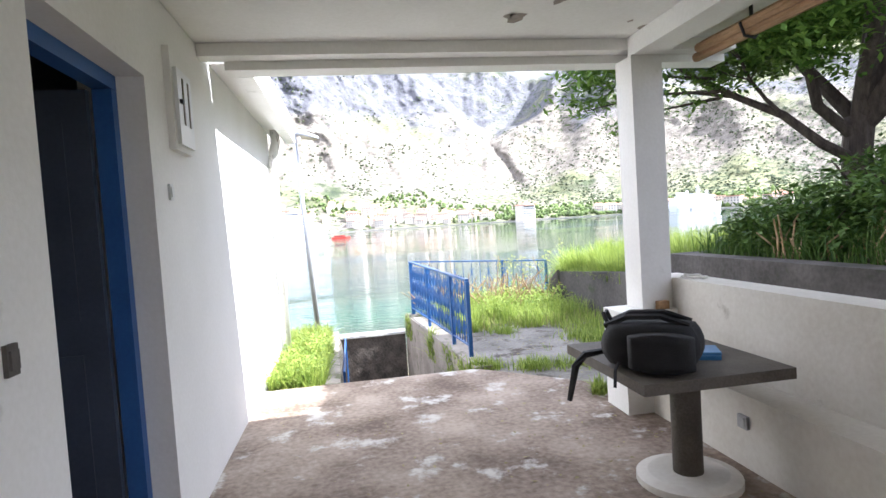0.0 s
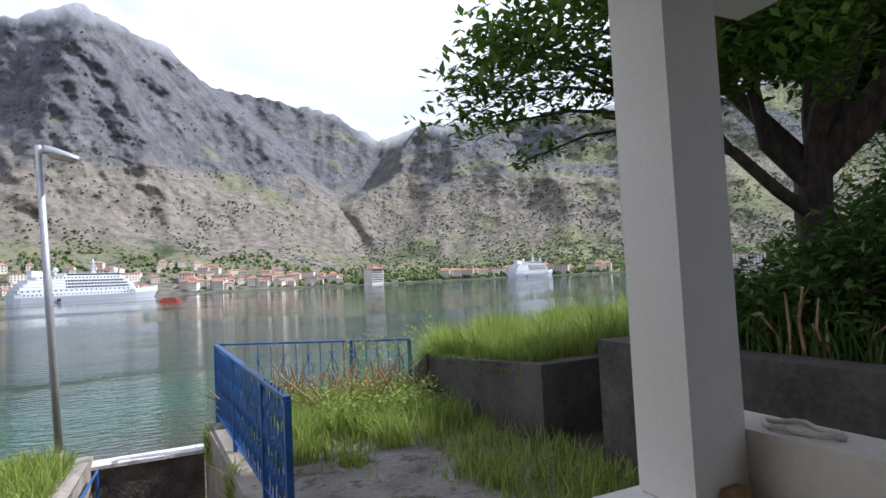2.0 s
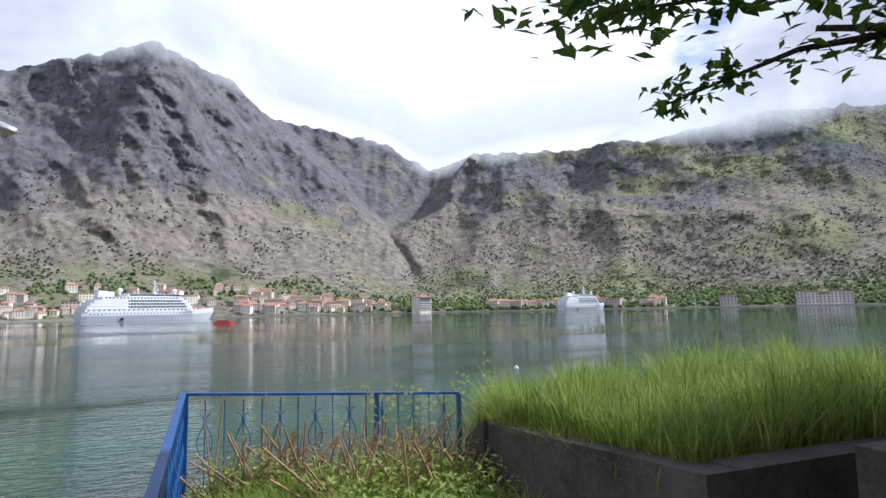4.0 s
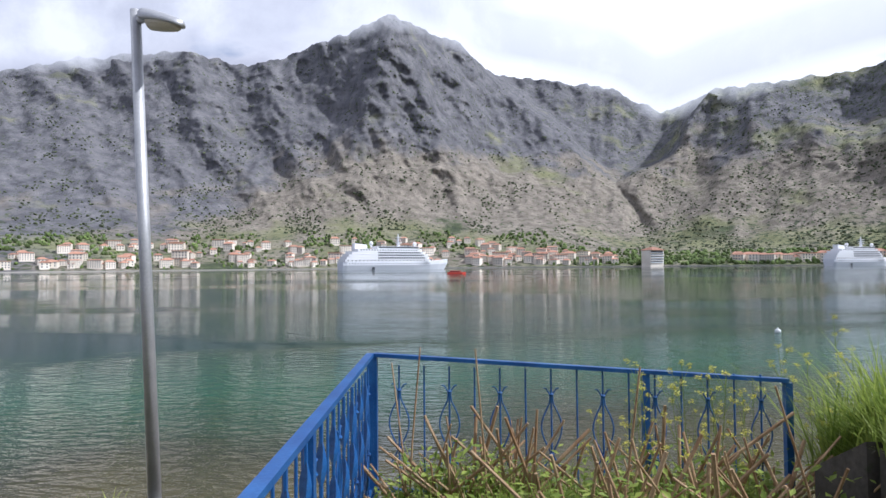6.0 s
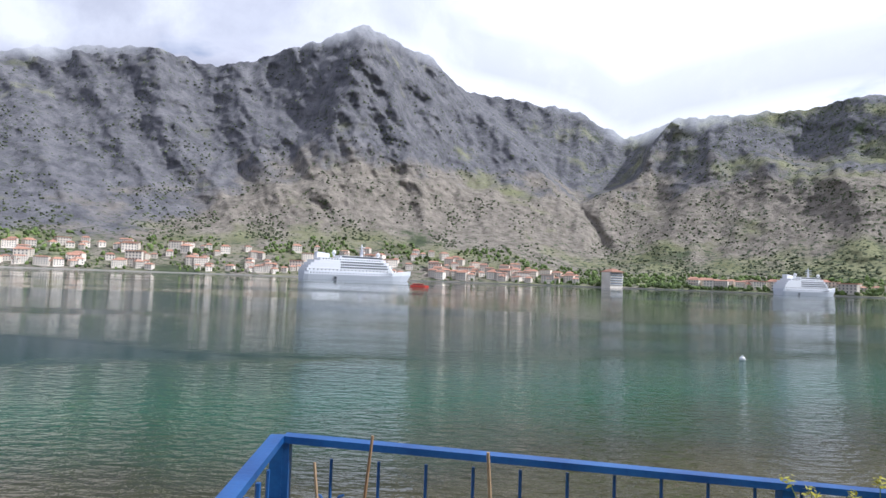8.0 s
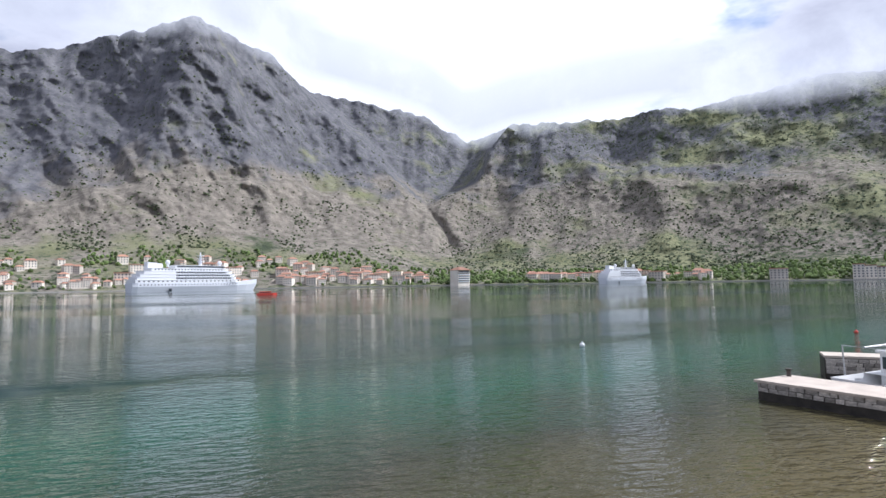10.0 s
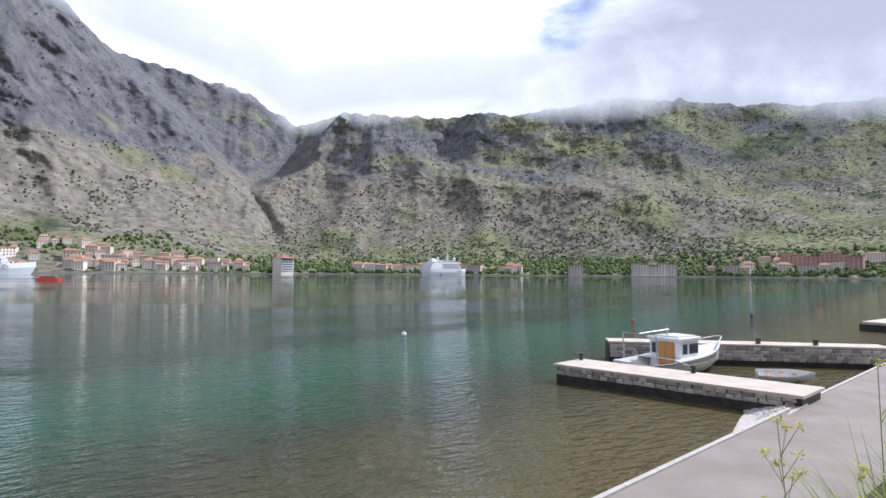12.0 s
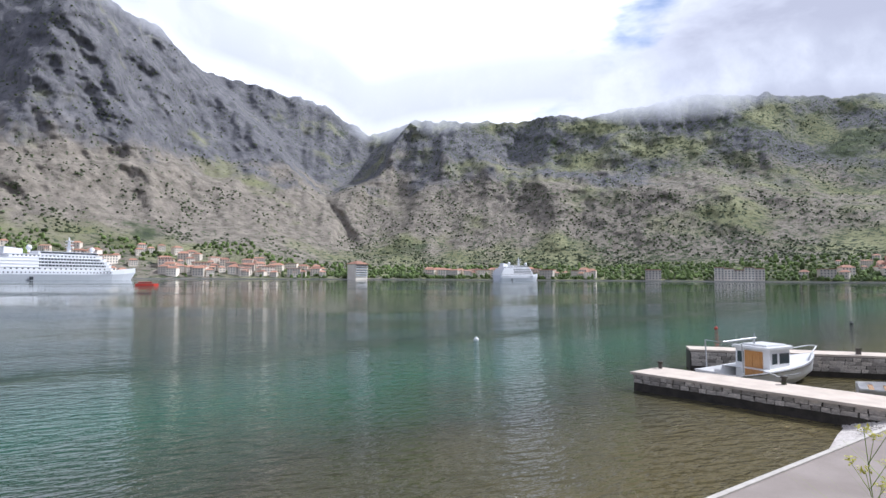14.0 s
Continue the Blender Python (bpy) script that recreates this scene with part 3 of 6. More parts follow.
ICO_BM = bmesh.new()
bmesh.ops.create_icosphere(ICO_BM, subdivisions=1, radius=1.0)
ICO_V = [v.co.copy() for v in ICO_BM.verts]
ICO_F = [tuple(v.index for v in f.verts) for f in ICO_BM.faces]
ICO_BM.free()


def quay_line():
    bm = B()
    for i in range(160):
        a0, a1 = -72 + 165 * i / 160, -72 + 165 * (i + 1) / 160
        x0, y0 = polar(a0, SHORE - 3)
        x1, y1 = polar(a1, SHORE - 3)
        x2, y2 = polar(a1, SHORE + 6)
        x3, y3 = polar(a0, SHORE + 6)
        prism(bm, [(x0, y0), (x1, y1), (x2, y2), (x3, y3)], SEA - 1, SEA + 1.1)
    solid("far_quay", bm, M_kerb, "pale stone waterfront quay across the bay", "quay", "structure")


def water():
    verts, faces = [(-4500, -400, SEA), (4500, -400, SEA), (4500, 4500, SEA), (-4500, 4500, SEA)], [(0, 1, 2, 3)]
    tagged(new("water", from_lists("water", verts, faces, M_water)), "calm teal green water of the bay with ripples", "water", kind="structure")


def cloud_bank():
    """Cloud that hangs on the ridges."""
    verts, faces, n = [], [], 120
    rows = (0.0, 0.35, 0.7, 1.0)
    for i in range(n + 1):
        az = -74 + 168 * i / n
        el = float(np.interp(az, R_AZ, R_EL))
        for v in rows:
            r = ridge_far(az) - 60
            low = el - 1.1 + 0.5 * math.sin(az * 0.23) - 0.5 * step01((az - 1) / 6) - 0.6 * step01((az - 40) / 12)
            x, y = polar(az, r)
            verts.append((x, y, math.tan(radians(low + 9.0 * v)) * r))
    for i in range(n):
        for j in range(3):
            a = i * 4 + j
            faces.append((a, a + 1, a + 5, a + 4))
    me = from_lists("cloud_backdrop", verts, faces, M_cloud)
    uv = me.uv_layers.new(name="UVMap")
    for p in me.polygons:
        for li in p.loop_indices:
            k = me.loops[li].vertex_index % 4
            # 0 at the lower edge, densest in the middle, thin again at the top
            uv.data[li].uv = (0.0, (0.0, 0.72, 0.60, 0.0)[k])
    ob = tagged(new("cloud_backdrop", me), "low white cloud lying on the mountain tops", "cloud", kind="structure")
    ob.visible_shadow = False


mountain_scrub(*far_mountains())
quay_line()
water()
cloud_bank()


def house(w, d, storeys, rise, flat=False, tint=None):
    h = storeys * 3.0
    ob = thing("house", "pale rendered house with a terracotta roof on the far shore", "house", "houses of the town across the bay")
    part("wall", box(B(), -w / 2, w / 2, -d / 2, d / 2, -6, h), tint or M_wallpale, ob)
    bm = B()
    e = 0.5
    if flat:
        box(bm, -w / 2 - e, w / 2 + e, -d / 2 - e, d / 2 + e, h, h + 0.7)
    else:
        a = [bm.verts.new(p) for p in ((-w / 2 - e, -d / 2 - e, h), (w / 2 + e, -d / 2 - e, h), (w / 2 + e, d / 2 + e, h), (-w / 2 - e, d / 2 + e, h))]
        k = min(w, d) * 0.3
        b = [bm.verts.new((-w / 2 + k, 0, h + rise)), bm.verts.new((w / 2 - k, 0, h + rise))]
        for f in ((a[0], a[1], b[1], b[0]), (a[1], a[2], b[1]), (a[2], a[3], b[0], b[1]), (a[3], a[0], b[0]), (a[3], a[2], a[1], a[0])):
            bm.faces.new(f)
    part("roof", bm, M_roof, ob)
    n = max(2, int(w / 3.2))
    shared = mesh_of("window", box(B(), -0.6, 0.6, -0.08, 0.08, -0.75, 0.75), M_window)
    for s in range(storeys):
        for i in range(n):
            win = new("window", shared)
            win.parent = ob
            win.location = (-w / 2 + w * (i + 0.5) / n, -d / 2 - 0.02, s * 3.0 + 1.6)
    return ob


def town():
    rnd = random.Random(4)
    kinds = [house(10, 9, 2, 2.4), house(13, 10, 3, 2.8), house(9, 8, 2, 2.2), house(20, 11, 4, 2.0), house(16, 10, 3, 0, True)]
    used = set()
    spots = []
    for k in range(225):
        az = rnd.uniform(-46, 14.5)
        up = rnd.random() ** 1.7
        spots.append((az, 892 + up * (125 if az < 3 else 75)))
    for k in range(48):
        spots.append((rnd.uniform(24.5, 41), rnd.uniform(893, 925)))
    for k in range(22):
        spots.append((rnd.uniform(58, 74), 900 + 130 * rnd.random() ** 1.5))
    for az, r in spots:
        x, y = polar(az, r)
        i = rnd.choice((0, 0, 1, 1, 2, 2, 3, 4))
        s = rnd.uniform(0.8, 1.2)
        m = pose(x, y, land(az, r), 0, 0, -az + rnd.uniform(-30, 30)) @ Matrix.Diagonal((s, s, s, 1))
        if i not in used:
            used.add(i)
            kinds[i].matrix_world = m
        else:
            copy_thing(kinds[i], m)


def hotel():
    x, y = polar(17.75, 876)
    ob = thing("hotel_tower", "tall white hotel block with a red hipped roof on the waterfront", "hotel", at=pose(x, y, SEA + 1.0, 0, 0, 25))
    part("wall", box(B(), -12, 12, -9, 9, -1, 22), M_wallpale, ob)
    for s in range(5):
        part("balcony", box(B(), -11.5, 11.5, -10.2, -9, 4.2 + s * 3.6, 5.2 + s * 3.6), M_ship, ob)
        part("window_band", box(B(), -11, 11, -9.12, -9.0, 5.25 + s * 3.6, 6.5 + s * 3.6), M_window, ob)
    bm = B()
    lathe(bm, [(17.5, 22), (17.5, 22.6), (4, 27), (0.5, 27.4)], sides=4)
    bmesh.ops.rotate(bm, verts=bm.verts, matrix=Matrix.Rotation(radians(45), 3, "Z"))
    part("roof", bm, M_roof, ob)


def block(name, az, r, w, d, h, mat, label, yaw=0, steps=1):
    x, y = polar(az, r)
    ob = thing(name, label, "building", at=pose(x, y, land(az, r) - 1, 0, 0, -az + yaw))
    for k in range(steps):
        x0 = -w / 2 + w * k / steps
        hh = h * (1 - 0.22 * ((k * 37) % 3) / 2)
        part("wall", box(B(), x0, x0 + w / steps - 0.4, -d / 2, d / 2, -8, hh), mat, ob)
        part("roof", box(B(), x0 - 0.4, x0 + w / steps, -d / 2 - 0.5, d / 2 + 0.5, hh, hh + 1.2), M_roof, ob)
        for s in range(int(hh // 3.3)):
            nw = max(1, int(w / steps / 4))
            for i in range(nw):
                cx = x0 + (w / steps) * (i + 0.5) / nw
                part("window", box(B(), cx - 0.9, cx + 0.9, -d / 2 - 0.1, -d / 2, s * 3.3 + 1.4, s * 3.3 + 3.0), M_window, ob)


def far_woods():
    rnd = random.Random(9)
    verts, faces = [], []
    for k in range(5600):
        az = rnd.uniform(-50, 80)
        lim = 178
        r = 886 + lim * rnd.random() ** 1.35
        if noise.noise(Vector((az * 0.25, r * 0.012, 2))) < -0.12 and az < 15:
            continue
        if r < 985 and az < 12 and rnd.random() < 0.55:
            continue
        x, y = polar(az, r)
        s = rnd.uniform(1.5, 3.8) * (0.75 if r < 950 and az < 12 else 1.0)
        tall = rnd.choice((0.9, 1.0, 1.2, 2.2 if rnd.random() < 0.2 else 1.0))
        z = land(az, r) + s * 0.7
        base = len(verts)
        for v in ICO_V:
            j = rnd.uniform(0.7, 1.2)
            verts.append((x + v.x * s * j, y + v.y * s * j, z + v.z * s * tall * j))
        faces += [tuple(base + i for i in f) for f in ICO_F]
    tagged(new("far_trees", from_lists("far_trees", verts, faces, M_farwood)), "green trees and gardens between the far houses", "trees", kind="stuff")


town()
hotel()
block("waterfront_hotel", 53.7, 890, 62, 16, 17, M_wallpale, "pale stone waterfront hotel with a red roof", 0, 5)
block("apartment_block", 46.5, 890, 22, 14, 14, M_wallpale, "grey flat apartment block by the water", 0, 1)
block("terraced_apartments", 67.0, 935, 95, 18, 22, M_pink, "stepped terracotta pink apartment building on the slope", -10, 6)
far_woods()


def cruise_ship(label, at, scale=1.0):
    ob = thing("cruise_ship", label, "ship", "cruise ships at anchor", at=at @ Matrix.Diagonal((scale, scale, scale, 1)))
    # hull: bow towards +x, 150 m long
    st = [(-75, 8.5, 9.5), (-70, 10, 9.5), (-30, 10.5, 9.5), (20, 10.5, 9.5), (45, 9, 10), (60, 6, 11), (70, 2.8, 12), (77, 0.3, 13)]
    bm = B()
    rings = []
    for x, w, top in st:
        rake = (x - 45) * 0.18 if x > 45 else 0
        rings.append([bm.verts.new(p) for p in ((x - rake, -w * 0.75, -1), (x, -w, top * 0.6), (x, -w, top), (x, w, top), (x, w, top * 0.6), (x - rake, w * 0.75, -1))])
    for r, s in zip(rings, rings[1:]):
        for k in range(5):
            bm.faces.new((r[k], r[k + 1], s[k + 1], s[k]))
    bm.faces.new(rings[0])
    bm.faces.new(rings[-1])
    part("hull", bm, M_shiphull, ob)
    for i, (x0, x1, w) in enumerate(((-73, 48, 10.2), (-71, 46, 10.0), (-68, 44, 9.9), (-64, 40, 9.6), (-56, 36, 9.0), (-30, 30, 8.0))):
        z = 9.5 + i * 3.0
        bm = prism(B(), [(x0, -w), (x1 - 6, -w), (x1, -w * 0.4), (x1, w * 0.4), (x1 - 6, w), (x0, w)], z, z + 2.7)
        deck = part("deck", bm, M_ship, ob)
        part("deck_edge", prism(B(), [(x0 - 1, -w - 0.4), (x1 - 5, -w - 0.4), (x1 + 1, -w * 0.4), (x1 + 1, w * 0.4), (x1 - 5, w + 0.4), (x0 - 1, w + 0.4)], z + 2.7, z + 3.0), M_ship, ob)
        if i in (1, 2, 3):
            part("balcony_band", box(B(), -30, x1 - 10, -w - 0.12, w + 0.12, z + 0.7, z + 2.3), M_shipglass, deck)
            n = 20
            for k in range(n):
                cx = -30 + (x1 + 20) * (k + 0.5) / n
                part("balcony_divider", box(B(), cx - 0.25, cx + 0.25, -w - 0.4, -w, z, z + 2.7), M_ship, deck)
        elif i == 5:
            part("window_band", box(B(), x0 + 2, x1 - 1, -w - 0.1, w + 0.1, z + 0.8, z + 2.2), M_shipglass, deck)
        else:
            for k in range(22):
                cx = x0 + 3 + (x1 - x0 - 12) * k / 22
                part("window", box(B(), cx, cx + 1.6, -w - 0.1, -w, z + 0.9, z + 2.0), M_shipglass, deck)
    for k in range(34):
        cx = -68 + 124 * k / 34
        if cx < 44:
            part("porthole", box(B(), cx, cx + 1.0, -10.62, -9.9, 7.0, 8.0), M_shipglass, ob)
    part("side_door", box(B(), -38, -35, -10.7, -10, 0.5, 3.5), M_shipglass, ob)
    part("funnel", prism(B(), [(-58, -4), (-42, -4), (-42, 4), (-58, 4)], 24, [30.5, 29, 29, 30.5]), M_ship, ob, bevel=1.2)
    for x in (-36, 25):
        bm = B()
        bmesh.ops.create_icosphere(bm, subdivisions=2, radius=2.6, matrix=Matrix.Translation((x, -3, 30.5)))
        lathe(bm, [(1.2, 26), (1.2, 28.5)], (x, -3), 8)
        part("radar_dome", bm, M_ship, ob, smooth=True)
    bm = B()
    tube(bm, [(3, 0, 27), (3, 0, 42)], [2.2, 0.5], 8)
    for z in (32, 35, 38):
        box(bm, 1.5, 5.5, -4, 4, z, z + 0.5)
    part("mast", bm, M_ship, ob)
    return ob


x, y = polar(-7.1, 600)
cruise_ship("large white cruise ship with balcony rows at anchor in the bay", pose(x, y, SEA, 0, 0, 6.3 + 30) @ Matrix.Diagonal((1, 1, 1.06, 1)), 0.84)
x, y = polar(33.7, 800)
cruise_ship("smaller white cruise ship seen end on across the bay", pose(x, y, SEA, 0, 0, 24) @ Matrix.Diagonal((1, 1, 1.1, 1)), 0.70)


def tender_boat():
    x, y = polar(-1.0, 300)
    ob = thing("tender_boat", "red ship's tender boat under way", "boat", at=pose(x, y, SEA, 0, 0, 0))
    bm = B()
    prism(bm, [(-4.6, -1.5), (3, -1.5), (4.9, 0), (3, 1.5), (-4.6, 1.5)], -0.3, 0.9)
    part("hull", bm, M_red, ob, bevel=0.15)
    part("canopy", box(B(), -3.4, 2.2, -1.2, 1.2, 1.0, 1.7), M_red, ob, bevel=0.2)
    part("window_band", box(B(), -3.2, 2.0, -1.23, 1.23, 1.15, 1.4), M_shipglass, ob)


def buoy(x, y, mat, label, r=0.2):
    ob = thing("buoy", label, "buoy", "mooring buoys", at=pose(x, y, SEA))
    bm = B()
    bmesh.ops.create_icosphere(bm, subdivisions=2, radius=r, matrix=Matrix.Translation((0, 0, r * 0.35)))
    part("float", bm, mat, ob, smooth=True)
    bm = B()
    tube(bm, [(0, 0, r * 1.2), (0, 0, r * 1.7)], r * 0.25, 8)
    part("ring", bm, mat, ob)


tender_boat()
buoy(21.0, 44.7, M_boat, "small white mooring buoy floating on the water")
buoy(45.7, 44.1, M_red, "small red mooring buoy floating on the water", 0.17)
buoy(63.5, 42.2, M_boatdark, "small black mooring buoy floating on the water", 0.18)
buoy(95, 48.7, M_red, "small red mooring buoy floating on the water", 0.2)


# ---- shore road, piers and boats ----
def shore_y(x):
    return 16.75 + 0.147 * (x - 10.3)


def shore_road():
    xs = (-90, -20, 10, 40, 130)
    z = -2.95
    out = [(x, shore_y(x) - 0.13) for x in xs][::-1]
    solid("road", prism(B(), [(-90, 3), (130, 26)] + out, -4.5, z), M_road, "pale smooth shore road beside the water", "road", "structure")
    for a, b in zip(xs, xs[1:]):
        n = max(1, int((b - a) / 6))
        for i in range(n):
            x0, x1 = a + (b - a) * i / n, a + (b - a) * (i + 1) / n - 0.02
            bm = prism(B(), [(x0, shore_y(x0) - 0.125), (x1, shore_y(x1) - 0.125), (x1, shore_y(x1)), (x0, shore_y(x0))], -4.5, z + 0.035)
            solid("kerb", bm, M_kerb, "pale concrete edge of the shore road", "kerb", "structure", bevel=0.02)


def stone_face(parent, p, q, z0, z1, course=0.17, seed=1, depth=0.1):
    """Rough stones laid in courses on the face that runs from p to q."""
    rnd = random.Random(seed)
    d = Vector((q[0] - p[0], q[1] - p[1], 0))
    length = d.length
    d.normalize()
    turn = math.atan2(d.y, d.x)
    kinds = []
    for k in range(6):
        bm = B()
        bmesh.ops.create_cube(bm, size=1.0)
        for v in bm.verts:
            v.co += Vector((rnd.uniform(-0.09, 0.09), rnd.uniform(-0.12, 0.12), rnd.uniform(-0.08, 0.08)))
        kinds.append(mesh_of("stone", bm, M_stone))
    z = z0
    while z < z1 - 0.05:
        s = rnd.uniform(0, 0.2)
        while s < length - 0.1:
            w = min(rnd.uniform(0.24, 0.5), length - s)
            ob = new("stone", rnd.choice(kinds))
            ob.parent = parent
            ob.matrix_basis = Matrix.Translation((p[0] + d.x * (s + w / 2), p[1] + d.y * (s + w / 2), z + course / 2)) @ Matrix.Rotation(turn, 4, "Z") @ Matrix.Diagonal((w * 0.93, depth, course * 0.9, 1))
            s += w
        z += course


def piers():
    ob = thing("pier", "stone pier with a pale concrete top and mooring posts", "pier", "piers of the small harbour")
    top = -2.55
    o1, o2, i1, i2 = (18.0, 26.5), (20.2, 17.9), (19.9, 26.85), (22.2, 18.2)
    part("core", prism(B(), [o2, i2, i1, o1], -4.5, top - 0.1), M_wetstone, ob)
    part("slab", prism(B(), [(20.1, 17.8), (22.3, 18.1), (20.0, 26.95), (17.9, 26.6)], top - 0.098, top), M_pier, ob, bevel=0.02)
    stone_face(ob, o2, o1, -2.98, top - 0.1, seed=2)
    stone_face(ob, o1, i1, -2.98, top - 0.1, seed=3)
    for s in (0.02, 0.55):
        bm = B()
        x, y = i1[0] + (i2[0] - i1[0]) * s - 0.25, i1[1] + (i2[1] - i1[1]) * s
        lathe(bm, [(0.09, top), (0.08, top + 0.22), (0.12, top + 0.24), (0.12, top + 0.3)], (x, y), 10)
        part("bollard", bm, M_oldwall, ob)
    ob = thing("pier", "stone breakwater pier built of squared blocks around the harbour", "pier", "piers of the small harbour")
    top = -2.25
    a, b = (24.3, 29.0), (34.2, 19.9)
    d = Vector((b[0] - a[0], b[1] - a[1])).normalized()
    nrm = Vector((-d.y, d.x)) * 1.5
    a2, b2 = (a[0] + nrm.x, a[1] + nrm.y), (b[0] + nrm.x, b[1] + nrm.y)
    part("core", prism(B(), [a, b, b2, a2], -4.5, top - 0.1), M_wetstone, ob)
    part("slab", prism(B(), [a, b, b2, a2], top - 0.098, top), M_pier, ob, bevel=0.02)
    stone_face(ob, a, b, -3.05, top - 0.1, 0.17, 5)
    for s in (0.55, 0.75):
        bm = B()
        lathe(bm, [(0.12, top), (0.11, top + 0.2), (0.15, top + 0.3)], (a[0] + (b[0] - a[0]) * s + nrm.x * 0.3, a[1] + (b[1] - a[1]) * s + nrm.y * 0.3), 10)
        part("bollard", bm, M_oldwall, ob)
    far = thing("pier", "low concrete jetty farther along the shore", "pier", "piers of the small harbour")
    part("slab", prism(B(), [(55.0, 22.9), (78, 26), (78, 30), (55.5, 29)], -4.5, -2.55), M_pier, far, bevel=0.03)
    part("facing", prism(B(), [(54.9, 22.8), (55.0, 22.8), (55.4, 29.1), (55.3, 29.1)], -4.4, -2.75), M_wetstone, far)


def pebble_beach():
    bm = B()
    prism(bm, [(14.2, 17.1), (20.6, 17.9), (19.9, 19.6), (18.2, 18.9)], -4.5, [-3.2, -2.85, -3.33, -3.35])
    solid("pebble_beach", bm, M_pebble, "small pale pebble beach beside the pier", "beach", "structure")
    rnd = random.Random(8)
    verts, faces = [], []
    for k in range(1500):
        u, v = rnd.random(), rnd.random()
        x = 15.5 + 4.6 * u
        y = shore_y(x) + 0.05 + v * 1.5 * u
        z = -3.2 + 0.3 * u - 0.42 * v
        s = rnd.uniform(0.03, 0.08)
        b0 = len(verts)
        for q in ICO_V:
            verts.append((x + q.x * s, y + q.y * s, z + q.z * s * 0.6))
        faces += [tuple(b0 + i for i in f) for f in ICO_F]
    tagged(new("pebbles", from_lists("pebbles", verts, faces, M_pebble)), "loose grey and white pebbles on the beach", "pebbles", kind="stuff")


def hull_mesh(bm, length, beam, depth, sheer, inner=0.0):
    """A pointed hull, bow at +x, its keel at 0."""
    rings = []
    n = 14
    for i in range(n + 1):
        u = i / n
        w = beam / 2 * (1 - max(0, (u - 0.45) / 0.55) ** 2.2) * (0.86 + 0.14 * min(1, u * 3)) - inner
        w = max(w, 0.01)
        top = depth + sheer * u ** 2.2
        rise = depth * 0.55 * max(0, (u - 0.6) / 0.4) ** 2
        x = -length / 2 + length * u
        ring = []
        for a in range(9):
            t = math.pi * a / 8
            yy = -math.cos(t) * w * (0.75 + 0.25 * (1 - math.sin(t)))
            zz = top - (top - rise) * math.sin(t) ** 0.7
            ring.append(bm.verts.new((x + (0.12 * length * (zz / (depth + sheer)) - 0.06 * length) * max(0, u - 0.7), yy, zz)))
        rings.append(ring)
    for r, s in zip(rings, rings[1:]):
        for k in range(8):
            bm.faces.new((r[k], r[k + 1], s[k + 1], s[k]))
    bm.faces.new(rings[0])
    return rings


